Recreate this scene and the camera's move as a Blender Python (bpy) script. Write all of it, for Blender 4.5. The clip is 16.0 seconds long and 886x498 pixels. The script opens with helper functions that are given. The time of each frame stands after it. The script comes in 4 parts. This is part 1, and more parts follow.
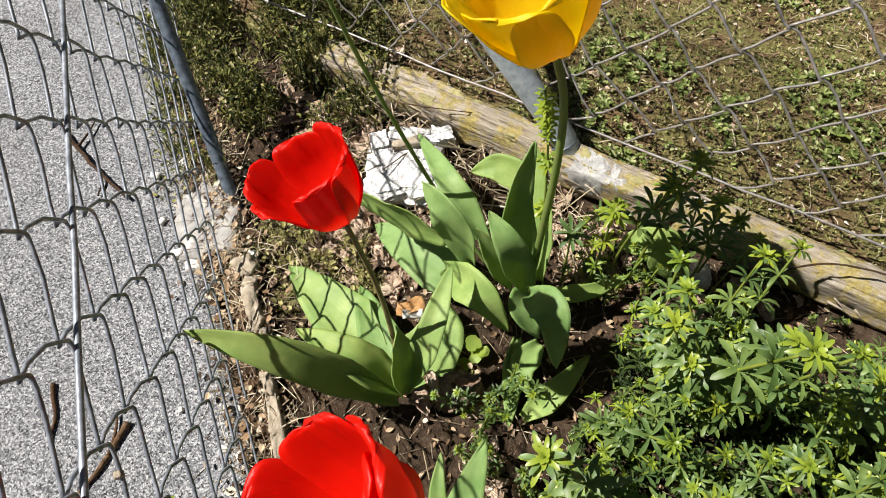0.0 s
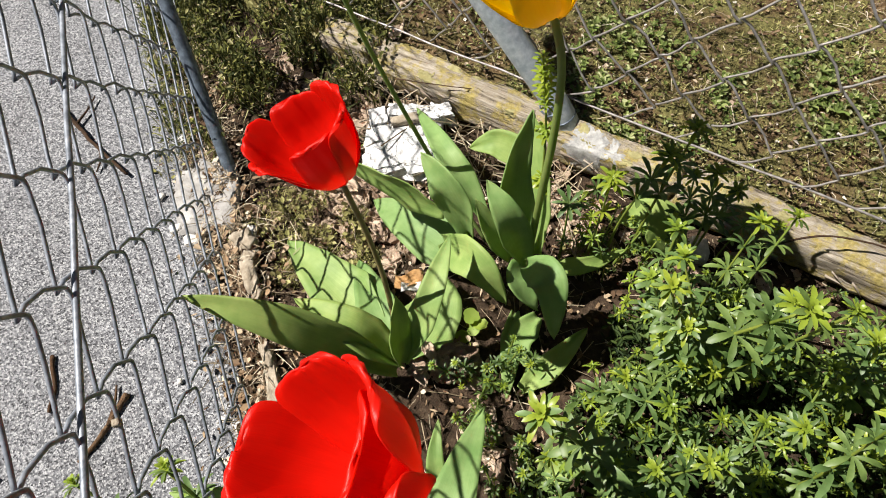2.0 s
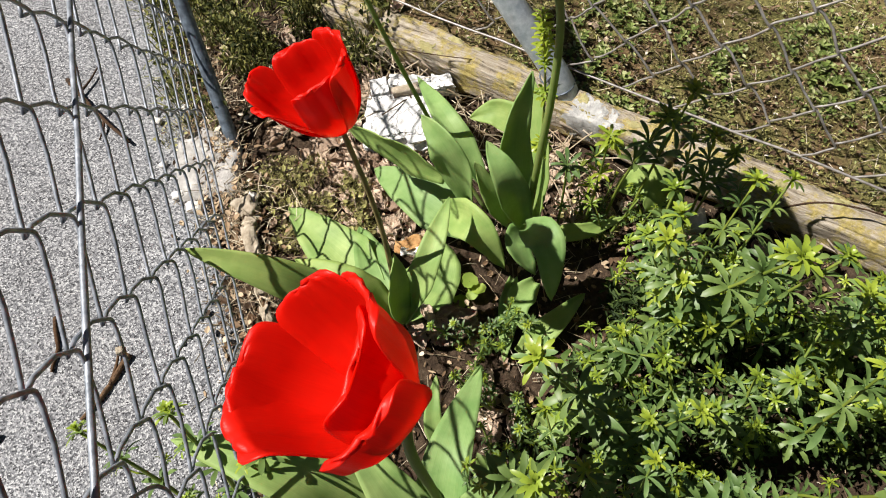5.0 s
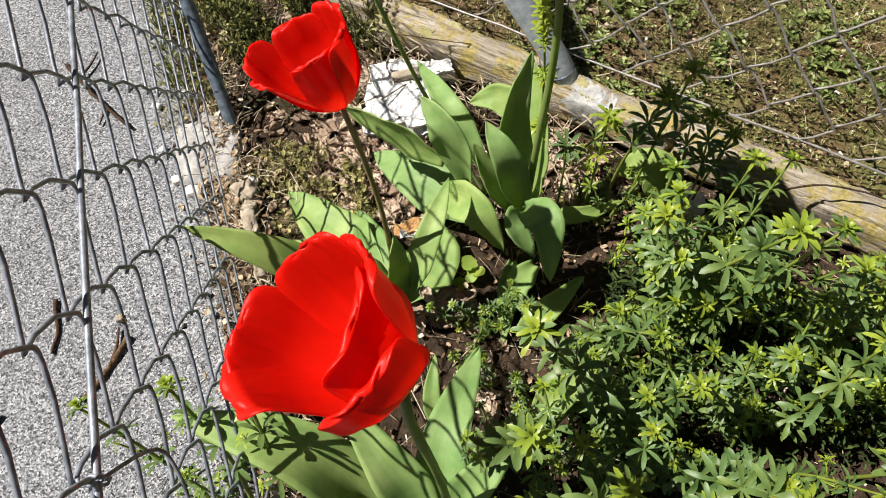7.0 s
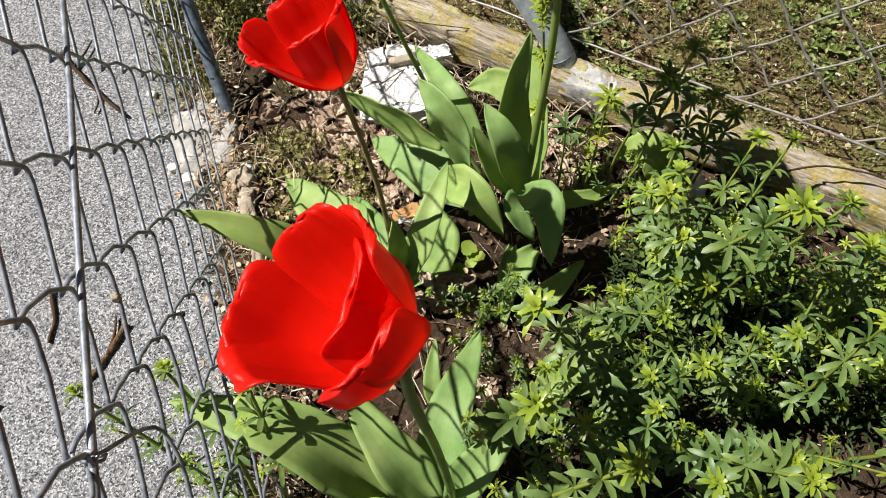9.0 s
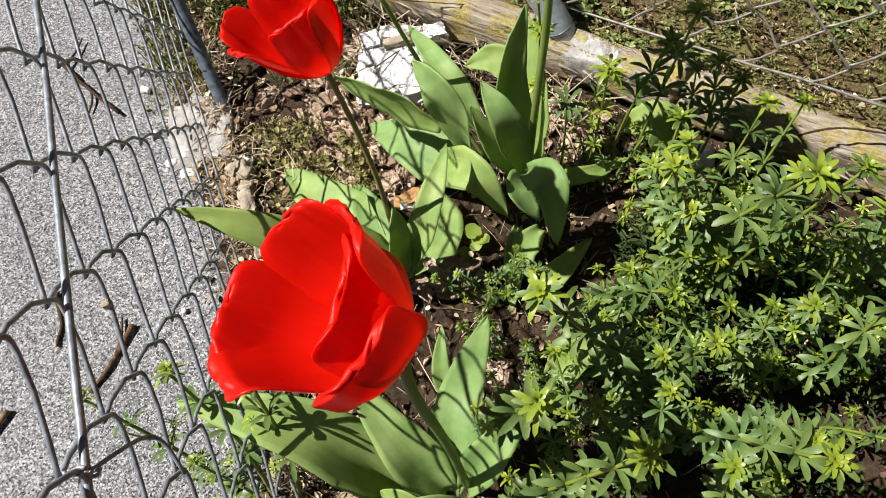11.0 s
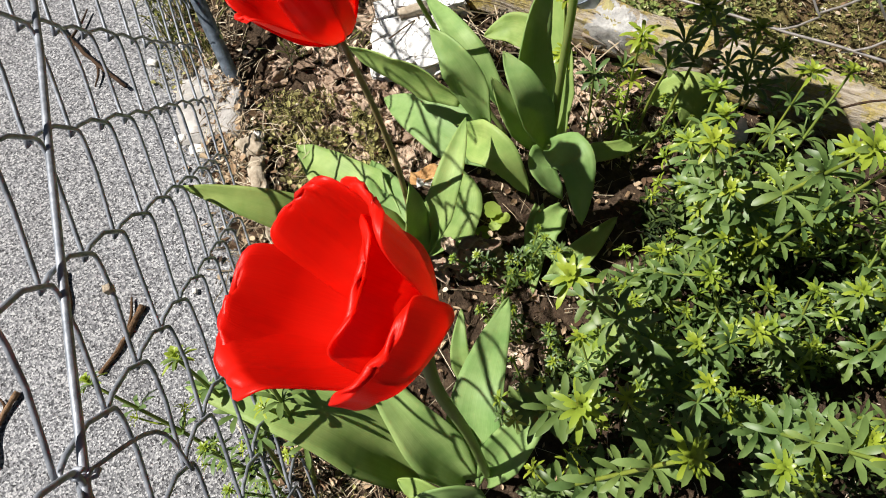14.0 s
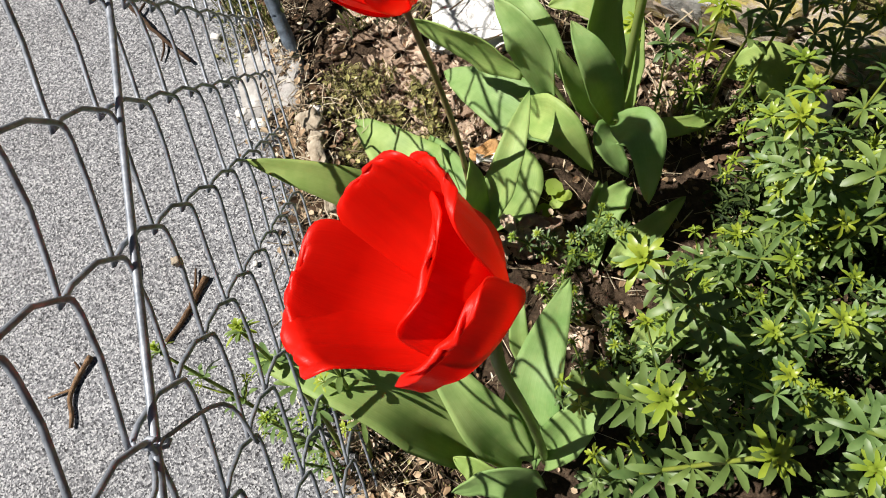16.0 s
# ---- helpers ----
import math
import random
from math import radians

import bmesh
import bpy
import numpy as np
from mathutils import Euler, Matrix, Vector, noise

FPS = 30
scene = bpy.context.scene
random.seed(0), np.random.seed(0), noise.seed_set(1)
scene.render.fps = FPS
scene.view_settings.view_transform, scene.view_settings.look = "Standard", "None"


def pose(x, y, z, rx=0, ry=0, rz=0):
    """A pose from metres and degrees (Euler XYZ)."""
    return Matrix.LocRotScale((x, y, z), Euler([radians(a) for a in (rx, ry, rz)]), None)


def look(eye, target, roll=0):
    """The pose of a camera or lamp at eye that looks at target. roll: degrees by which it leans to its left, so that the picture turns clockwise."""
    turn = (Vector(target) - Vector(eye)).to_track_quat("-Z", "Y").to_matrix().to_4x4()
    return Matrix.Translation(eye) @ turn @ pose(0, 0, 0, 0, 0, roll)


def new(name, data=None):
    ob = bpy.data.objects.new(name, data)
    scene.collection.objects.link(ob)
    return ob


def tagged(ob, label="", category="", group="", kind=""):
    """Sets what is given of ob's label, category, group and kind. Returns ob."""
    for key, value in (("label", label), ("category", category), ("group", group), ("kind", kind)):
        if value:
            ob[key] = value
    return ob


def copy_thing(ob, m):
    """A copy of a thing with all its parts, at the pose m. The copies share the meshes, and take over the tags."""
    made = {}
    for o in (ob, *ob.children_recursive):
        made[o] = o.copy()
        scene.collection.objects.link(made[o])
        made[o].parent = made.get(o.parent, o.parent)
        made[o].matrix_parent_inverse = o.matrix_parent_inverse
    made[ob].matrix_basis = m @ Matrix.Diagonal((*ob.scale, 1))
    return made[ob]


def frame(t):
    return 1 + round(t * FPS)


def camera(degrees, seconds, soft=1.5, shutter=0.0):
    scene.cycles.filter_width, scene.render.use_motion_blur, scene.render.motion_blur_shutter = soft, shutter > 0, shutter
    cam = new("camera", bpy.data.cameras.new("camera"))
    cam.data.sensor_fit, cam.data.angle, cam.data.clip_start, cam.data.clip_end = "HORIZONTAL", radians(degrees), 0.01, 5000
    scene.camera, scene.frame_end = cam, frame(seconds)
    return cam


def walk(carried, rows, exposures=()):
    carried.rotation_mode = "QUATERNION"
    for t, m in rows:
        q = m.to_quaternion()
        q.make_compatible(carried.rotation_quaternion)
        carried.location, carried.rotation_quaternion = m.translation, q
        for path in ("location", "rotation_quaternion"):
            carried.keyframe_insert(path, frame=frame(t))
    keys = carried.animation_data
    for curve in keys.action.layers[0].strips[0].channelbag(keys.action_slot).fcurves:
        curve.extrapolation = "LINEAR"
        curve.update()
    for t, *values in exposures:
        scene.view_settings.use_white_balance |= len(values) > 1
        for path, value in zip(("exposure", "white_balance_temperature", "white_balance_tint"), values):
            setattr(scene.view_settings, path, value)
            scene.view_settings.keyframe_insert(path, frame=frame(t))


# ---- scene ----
cam = camera(71.9, 16.0, soft=1.0)
PATH = [
    (0, (0.107, 0.166, 0.536), (0.038, 1.143, -1.208), -5.5),
    (0.5, (0.107, 0.161, 0.534), (0.039, 1.136, -1.212), -5.5),
    (1, (0.108, 0.157, 0.532), (0.037, 1.127, -1.216), -5.6),
    (1.5, (0.108, 0.153, 0.529), (0.038, 1.119, -1.221), -5.7),
    (2, (0.108, 0.148, 0.527), (0.038, 1.111, -1.224), -5.5),
    (2.5, (0.108, 0.144, 0.526), (0.036, 1.103, -1.228), -5.7),
    (3, (0.108, 0.14, 0.524), (0.036, 1.097, -1.231), -5.7),
    (3.5, (0.106, 0.135, 0.522), (0.038, 1.09, -1.234), -5.4),
    (4, (0.107, 0.13, 0.521), (0.036, 1.084, -1.236), -5.2),
    (6.5, (0.109, 0.111, 0.514), (0.035, 1.056, -1.247), -5.3),
    (7, (0.109, 0.109, 0.513), (0.036, 1.052, -1.25), -5.2),
    (7.5, (0.109, 0.107, 0.511), (0.037, 1.048, -1.252), -5.1),
    (8, (0.109, 0.105, 0.509), (0.037, 1.044, -1.255), -5.2),
    (8.5, (0.108, 0.104, 0.507), (0.039, 1.038, -1.26), -5.1),
    (9, (0.108, 0.103, 0.505), (0.039, 1.032, -1.265), -5.5),
    (11.5, (0.115, 0.114, 0.494), (-0.005, 0.97, -1.31), -12.2),
    (12, (0.113, 0.116, 0.49), (-0.011, 0.96, -1.319), -12.8),
    (12.5, (0.111, 0.117, 0.487), (-0.016, 0.951, -1.326), -12.7),
    (13, (0.11, 0.12, 0.485), (-0.022, 0.939, -1.335), -13.5),
    (13.5, (0.11, 0.12, 0.483), (-0.037, 0.933, -1.338), -13.8),
    (14, (0.108, 0.122, 0.48), (-0.046, 0.927, -1.344), -14.1),
    (14.5, (0.107, 0.123, 0.479), (-0.079, 0.921, -1.346), -15.9),
    (15, (0.104, 0.125, 0.477), (-0.112, 0.909, -1.35), -17.6),
    (15.5, (0.102, 0.125, 0.476), (-0.191, 0.893, -1.347), -22.2),
    (16, (0.101, 0.126, 0.474), (-0.222, 0.861, -1.358), -24.8),
]
walk(cam, [(t, look(eye, target, roll)) for t, eye, target, roll in PATH])


# ---- light ----
# the light travels to the right, slightly towards the viewer and down
SUN = Vector((0.71, -0.10, -1.0)).normalized()
world = bpy.data.worlds.new("sky")
scene.world = world
world.use_nodes = True
wn = world.node_tree.nodes
sky = wn.new("ShaderNodeTexSky")
sky.sky_type, sky.sun_disc = "NISHITA", False
sky.sun_elevation = math.asin(-SUN.z)
sky.sun_rotation = math.atan2(-SUN.x, -SUN.y)
world.node_tree.links.new(sky.outputs[0], wn["Background"].inputs[0])
wn["Background"].inputs[1].default_value = 0.014
sun_data = bpy.data.lights.new("sun", "SUN")
sun_data.energy, sun_data.angle, sun_data.color = 5.5, radians(0.53), (1.0, 0.95, 0.88)
sun_ob = new("sun", sun_data)
sun_ob.matrix_world = look(-SUN * 5, (0, 0, 0))
scene.view_settings.exposure = 0.51


# ---- materials ----
class Mat:
    """A node material under construction."""

    def __init__(self, name, rough=0.6, metal=0.0, spec=0.5):
        self.m = bpy.data.materials.new(name)
        self.m.use_nodes = True
        self.nodes, self.links = self.m.node_tree.nodes, self.m.node_tree.links
        self.bsdf = self.nodes["Principled BSDF"]
        self.bsdf.inputs["Roughness"].default_value = rough
        self.bsdf.inputs["Metallic"].default_value = metal
        self.bsdf.inputs["Specular IOR Level"].default_value = spec
        self.coord = self.nodes.new("ShaderNodeTexCoord").outputs["Object"]

    def add(self, kind, **inputs):
        n = self.nodes.new("ShaderNode" + kind)
        for k, v in inputs.items():
            k = k.replace("_", " ")
            if hasattr(v, "is_output"):
                self.links.new(v, n.inputs[k])
            else:
                n.inputs[k].default_value = v
        return n

    def grain(self, scale, detail=4.0, rough=0.6, vector=None):
        return self.add("TexNoise", Vector=vector or self.coord, Scale=scale, Detail=detail, Roughness=rough).outputs["Fac"]

    def ramp(self, fac, *stops):
        n = self.nodes.new("ShaderNodeValToRGB")
        e = n.color_ramp.elements
        for k, (p, c) in enumerate(stops):
            el = e[k] if k < 2 else e.new(p)
            el.position, el.color = p, (*c, 1)
        self.links.new(fac, n.inputs[0])
        return n.outputs[0]

    def blend(self, fac, a, b, how="MIX"):
        n = self.nodes.new("ShaderNodeMix")
        n.data_type, n.blend_type = "RGBA", how
        for k, v in ((0, fac), (6, a), (7, b)):
            if hasattr(v, "is_output"):
                self.links.new(v, n.inputs[k])
            else:
                n.inputs[k].default_value = v if k == 0 else (*v, 1)
        return n.outputs[2]

    def random(self):
        return self.nodes.new("ShaderNodeObjectInfo").outputs["Random"]

    def island(self):
        return self.nodes.new("ShaderNodeNewGeometry").outputs["Random Per Island"]

    def colour(self, c):
        if hasattr(c, "is_output"):
            self.links.new(c, self.bsdf.inputs["Base Color"])
        else:
            self.bsdf.inputs["Base Color"].default_value = (*c, 1)
        return self

    def bump(self, height, distance=0.001, strength=0.6):
        n = self.add("Bump", Height=height, Distance=distance, Strength=strength)
        self.links.new(n.outputs[0], self.bsdf.inputs["Normal"])
        return self

    def thin(self, colour, amount):
        """Light that shines through, as through a leaf."""
        t = self.nodes.new("ShaderNodeBsdfTranslucent")
        if hasattr(colour, "is_output"):
            self.links.new(colour, t.inputs[0])
        else:
            t.inputs[0].default_value = (*colour, 1)
        mix = self.nodes.new("ShaderNodeMixShader")
        mix.inputs[0].default_value = amount
        self.links.new(self.bsdf.outputs[0], mix.inputs[1])
        self.links.new(t.outputs[0], mix.inputs[2])
        self.links.new(mix.outputs[0], self.nodes["Material Output"].inputs[0])
        return self


def make_pavement():
    m = Mat("exposed aggregate", 0.85, spec=0.3)
    grit = m.add("TexVoronoi", Vector=m.coord, Scale=720.0)
    tone = m.ramp(m.add("SeparateColor", Color=grit.outputs["Color"]).outputs[0],
                  (0.0, (0.025, 0.025, 0.028)), (0.22, (0.13, 0.133, 0.146)), (0.62, (0.275, 0.28, 0.298)), (1.0, (0.58, 0.585, 0.60)))
    stain = m.ramp(m.grain(9, 5), (0.3, (0.78, 0.77, 0.76)), (0.7, (1.0, 1.0, 1.0)))
    m.colour(m.blend(1.0, tone, stain, "MULTIPLY"))
    return m.bump(m.blend(0.5, grit.outputs["Distance"], m.grain(900, 2)), 0.0016, 0.9).m


def make_soil():
    m = Mat("soil", 0.95, spec=0.2)
    m.colour(m.ramp(m.grain(120, 8, 0.75), (0.3, (0.022, 0.014, 0.009)), (0.55, (0.075, 0.05, 0.032)), (0.75, (0.17, 0.125, 0.085))))
    return m.bump(m.grain(260, 6, 0.7), 0.004, 1.0).m


def make_moss():
    m = Mat("mossy ground", 0.95, spec=0.15)
    base = m.ramp(m.grain(140, 8, 0.75), (0.3, (0.045, 0.027, 0.014)), (0.6, (0.22, 0.145, 0.075)), (0.8, (0.38, 0.275, 0.16)))
    green = m.ramp(m.grain(300, 6, 0.7), (0.3, (0.055, 0.052, 0.02)), (0.7, (0.31, 0.29, 0.105)))
    m.colour(m.blend(m.ramp(m.grain(14, 5, 0.6), (0.42, (0.0, 0.0, 0.0)), (0.56, (1.0, 1.0, 1.0))), base, green))
    return m.bump(m.grain(350, 6, 0.7), 0.004, 1.0).m


def make_leaf(name, dark, light, veins=True, amount=0.22, glow=(0.35, 0.5, 0.05), rough=0.42, spec=0.45):
    m = Mat(name, rough, spec=spec)
    tint = m.ramp(m.grain(45, 4), (0.3, dark), (0.7, light))
    spots = m.ramp(m.grain(420, 3), (0.72, (1, 1, 1)), (0.82, (0.7, 0.62, 0.4)))
    tint = m.blend(1.0, tint, m.ramp(m.random(), (0.0, (0.86, 0.93, 0.95)), (1.0, (1.14, 1.05, 0.86))), "MULTIPLY")
    tint = m.blend(0.6, tint, spots, "MULTIPLY")
    if veins:
        uv = m.nodes.new("ShaderNodeUVMap").outputs[0]
        along = m.nodes.new("ShaderNodeMapping")
        along.inputs["Scale"].default_value = (34, 0.8, 1)
        m.links.new(uv, along.inputs["Vector"])
        streak = m.grain(1.6, 5, 0.65, along.outputs[0])
        tint = m.blend(0.7, tint, m.ramp(streak, (0.3, (0.74, 0.80, 0.72)), (0.7, (1.12, 1.10, 1.12))), "MULTIPLY")
        bloom = m.ramp(m.grain(26, 5, 0.7), (0.40, (0.86, 0.92, 0.84)), (0.62, (1.08, 1.05, 1.02)))
        tint = m.blend(0.8, tint, bloom, "MULTIPLY")
        m.bump(streak, 0.0004, 0.45)
    m.colour(tint)
    return m.thin(glow, amount).m


def make_petal(name, dark, light, glow, amount):
    m = Mat(name, 0.37, spec=0.55)
    uv = m.nodes.new("ShaderNodeUVMap").outputs[0]
    n = m.nodes.new("ShaderNodeMapping")
    n.inputs["Scale"].default_value = (26, 1.2, 1)
    m.links.new(uv, n.inputs["Vector"])
    streak = m.grain(3.0, 4, 0.6, n.outputs[0])
    m.colour(m.ramp(streak, (0.3, dark), (0.7, light)))
    m.bump(streak, 0.0006, 0.35)
    return m.thin(glow, amount).m


def make_wire(name, dark, light, rough=0.5, metal=0.55):
    m = Mat(name, rough, metal)
    m.colour(m.ramp(m.grain(160, 5), (0.35, dark), (0.7, light)))
    return m.bump(m.grain(700, 3), 0.0003, 0.5).m


def make_timber():
    m = Mat("weathered timber", 0.9, spec=0.2)
    turned = m.nodes.new("ShaderNodeMapping")
    turned.inputs["Rotation"].default_value = (0, 0, radians(32))
    m.links.new(m.coord, turned.inputs["Vector"])
    along = m.nodes.new("ShaderNodeMapping")
    along.inputs["Scale"].default_value = (9, 130, 130)
    m.links.new(turned.outputs[0], along.inputs["Vector"])
    fibre = m.grain(2.2, 7, 0.7, along.outputs[0])
    wood = m.ramp(fibre, (0.32, (0.05, 0.038, 0.028)), (0.45, (0.34, 0.285, 0.215)), (0.72, (0.68, 0.62, 0.53)))
    lichen = m.ramp(m.grain(48, 7, 0.75), (0.47, (0.0, 0.0, 0.0)), (0.58, (1.0, 1.0, 1.0)))
    yellow = m.ramp(m.grain(260, 5, 0.7), (0.3, (0.24, 0.19, 0.05)), (0.7, (0.60, 0.49, 0.19)))
    m.colour(m.blend(lichen, wood, yellow))
    return m.bump(m.blend(0.35, fibre, m.grain(180, 6, 0.7)), 0.006, 1.0).m


def make_rough(name, dark, light, scale=90, fine=500, rough=0.9, depth=0.0015, vary=False):
    m = Mat(name, rough, spec=0.25)
    c = m.ramp(m.grain(scale, 6, 0.65), (0.32, dark), (0.7, light))
    if vary:
        c = m.blend(1.0, c, m.ramp(m.random(), (0.0, (0.40, 0.34, 0.30)), (1.0, (1.1, 1.08, 1.05))), "MULTIPLY")
    m.colour(c)
    return m.bump(m.grain(fine, 5, 0.65), depth, 0.8).m


def make_plaster():
    m = Mat("broken white plaster", 0.9, spec=0.2)
    c = m.ramp(m.grain(60, 7, 0.7), (0.33, (0.30, 0.29, 0.28)), (0.46, (0.66, 0.66, 0.66)), (0.62, (0.86, 0.86, 0.86)))
    crack = m.nodes.new("ShaderNodeTexVoronoi")
    crack.feature = "DISTANCE_TO_EDGE"
    crack.inputs["Scale"].default_value = 30
    bent = m.blend(0.03, m.coord, m.add("TexNoise", Vector=m.coord, Scale=70.0, Detail=4.0).outputs["Color"])
    m.links.new(bent, crack.inputs["Vector"])
    line = m.ramp(crack.outputs["Distance"], (0.0, (0.30, 0.27, 0.24)), (0.02, (1.0, 1.0, 1.0)))
    m.colour(m.blend(0.3, c, line, "MULTIPLY"))
    return m.bump(m.blend(0.5, m.grain(220, 6, 0.7), line), 0.003, 0.9).m


def make_bits(name, *stops, amount=0.0, rough=0.7):
    m = Mat(name, rough, spec=0.25)
    c = m.ramp(m.island(), *stops)
    m.colour(c)
    return m.thin(c, amount).m if amount else m.m


PAVING = make_pavement()
SOIL, MOSS = make_soil(), make_moss()
LEAF = make_leaf("tulip leaf", (0.232, 0.37, 0.12), (0.42, 0.55, 0.215), amount=0.30, glow=(0.42, 0.55, 0.07), rough=0.52, spec=0.32)
STEM = make_leaf("tulip stem", (0.19, 0.27, 0.07), (0.29, 0.36, 0.12), False, 0.3)
STEM_RED = make_leaf("reddish tulip stem", (0.21, 0.15, 0.055), (0.34, 0.25, 0.11), False, 0.1)
RED = make_petal("red petal", (0.80, 0.010, 0.003), (0.92, 0.022, 0.006), (1.0, 0.035, 0.001), 0.55)
YELLOW = make_petal("yellow petal", (0.90, 0.66, 0.006), (0.97, 0.80, 0.02), (1.0, 0.84, 0.01), 0.58)
WOODRUFF = make_leaf("whorled leaf", (0.042, 0.083, 0.020), (0.17, 0.255, 0.082), False, 0.08, (0.28, 0.45, 0.03), 0.46, 0.4)
SPROUT = make_leaf("young whorl", (0.16, 0.235, 0.027), (0.31, 0.39, 0.05), False, 0.22, (0.5, 0.62, 0.03), 0.36)
WOODSTEM = make_leaf("whorl stem", (0.12, 0.18, 0.03), (0.24, 0.30, 0.06), False, 0.1)
GALV = make_wire("galvanised wire", (0.16, 0.18, 0.21), (0.40, 0.43, 0.485), 0.55, 0.45)
GALV_OLD = make_wire("weathered wire", (0.27, 0.25, 0.235), (0.52, 0.49, 0.475))
POSTGREY = make_wire("galvanised post", (0.08, 0.10, 0.13), (0.21, 0.26, 0.32), 0.45, 0.4)
PIPE = make_wire("pale pipe", (0.36, 0.42, 0.48), (0.62, 0.67, 0.72), 0.45, 0.25)
TIMBER = make_timber()
PAINT = make_rough("old white paint", (0.24, 0.24, 0.235), (0.60, 0.59, 0.575), 110, 420, 0.8, 0.002)
BARK = make_rough("pale bark", (0.10, 0.06, 0.035), (0.30, 0.19, 0.11), 260, 900, 0.9, 0.0015, True)
LICHEN = make_rough("lichen", (0.26, 0.23, 0.09), (0.50, 0.46, 0.24), 90, 700, 0.95, 0.002)
FIBRE = make_rough("grey wood fibre", (0.30, 0.26, 0.21), (0.62, 0.56, 0.48), 120, 900, 0.9, 0.001, True)
PLASTER = make_plaster()
CONCRETE = make_rough("pale concrete", (0.26, 0.245, 0.23), (0.56, 0.54, 0.52), 70, 600)
STONE = make_rough("tan stone", (0.26, 0.21, 0.15), (0.55, 0.48, 0.38), 110, 500)
DEAD = make_rough("dead leaf", (0.46, 0.32, 0.22), (0.90, 0.77, 0.64), 120, 700, 0.85, 0.001, True)
TWIG = make_rough("twig bark", (0.045, 0.03, 0.02), (0.17, 0.105, 0.062), 200, 900, 0.9, 0.001, True)
CHIP = make_rough("white chip", (0.6, 0.57, 0.52), (0.85, 0.83, 0.8), 150, 700)


# ---- building blocks ----
def part(name, bm, material, parent=None, label="", smooth=True):
    me = bpy.data.meshes.new(name)
    bm.to_mesh(me)
    bm.free()
    me.materials.append(material)
    if smooth:
        me.polygons.foreach_set("use_smooth", [True] * len(me.polygons))
    ob = new(name, me)
    ob.parent = parent
    return tagged(ob, label)


def thing(name, label, category, at=(0, 0, 0), group="", kind=""):
    ob = new(name)
    ob.location = at
    ob.empty_display_size = 0.02
    return tagged(ob, label, category, group, kind)


def settle(ob, parent):
    """Parts are built in the world; they keep their place under a thing that stands elsewhere."""
    ob.parent = parent
    ob.matrix_parent_inverse = Matrix.Translation(parent.location).inverted()
    return ob


def curve_points(ctrl, n):
    """A smooth line through the control points (Catmull-Rom)."""
    p = [Vector(c) for c in ctrl]
    p = [p[0] * 2 - p[1]] + p + [p[-1] * 2 - p[-2]]
    out = []
    for k in range(n + 1):
        u = k / n * (len(p) - 3)
        i = min(int(u), len(p) - 4)
        f = u - i
        a, b, c, d = p[i:i + 4]
        out.append(0.5 * ((2 * b) + (c - a) * f + (2 * a - 5 * b + 4 * c - d) * f * f + (3 * b - a - 3 * c + d) * f ** 3))
    return out


def tube(bm, pts, radius, sides=8, caps=True):
    """A round bar along a line; radius is a number or a function of 0..1."""
    pts = [Vector(p) for p in pts]
    rings, side = [], None
    for k, p in enumerate(pts):
        d = (pts[min(k + 1, len(pts) - 1)] - pts[max(k - 1, 0)]).normalized()
        side = (side - d * side.dot(d)).normalized() if side else d.orthogonal().normalized()
        up = d.cross(side)
        r = radius(k / (len(pts) - 1)) if callable(radius) else radius
        rings.append([bm.verts.new(p + (side * math.cos(a) + up * math.sin(a)) * r) for a in (2 * math.pi * i / sides for i in range(sides))])
    for a, b in zip(rings, rings[1:]):
        for i in range(sides):
            bm.faces.new((a[i], a[(i + 1) % sides], b[(i + 1) % sides], b[i]))
    if caps:
        bm.faces.new(rings[0][::-1])
        bm.faces.new(rings[-1])
    return bm


def sheet(bm, grid, closed=False):
    """A surface over rows of points, with a u, v map."""
    uv = bm.loops.layers.uv.verify()
    rows = [[bm.verts.new(p) for p in row] for row in grid]
    n, m = len(rows) - 1, len(rows[0]) - 1
    for i in range(n):
        for j in range(m):
            f = bm.faces.new((rows[i][j], rows[i][j + 1], rows[i + 1][j + 1], rows[i + 1][j]))
            for l, (a, b) in zip(f.loops, ((i, j), (i, j + 1), (i + 1, j + 1), (i + 1, j))):
                l[uv].uv = (b / m, a / n)
    return bm


def thicken(ob, t):
    mod = ob.modifiers.new("thickness", "SOLIDIFY")
    mod.thickness, mod.offset = t, 0.0
    return ob


def lump(size, seed, rough=0.25, cuts=2, freq=1.6, round_=0.12):
    """A stone or broken piece: a worn box with an uneven skin."""
    bm = bmesh.new()
    bmesh.ops.create_cube(bm, size=1.0)
    bmesh.ops.subdivide_edges(bm, edges=bm.edges[:], cuts=cuts, use_grid_fill=True)
    for v in bm.verts:
        p = v.co.copy()
        q = p.normalized() * 0.62
        p = p.lerp(q, round_)
        p += noise.noise_vector(p * freq * 5 + Vector((0, seed * 3.3, seed))) * rough * 0.22
        p += noise.noise_vector(p * freq * 2 + Vector((seed * 7.3, seed, 0))) * rough * 0.35
        v.co = Vector((p.x * size[0], p.y * size[1], p.z * size[2]))
    return bm


# ---- ground ----
def fence_x(y):
    return -0.045 - 0.3295 * (y - 0.2)


def log_y(x):
    return 0.690 - 0.625 * x


def bed_height(x, y):
    h = 0.012 * noise.noise((x * 9, y * 9, 0.3)) + 0.006 * noise.noise((x * 31, y * 31, 1.7)) + 0.0025 * noise.noise((x * 90, y * 90, 4.0))
    return h


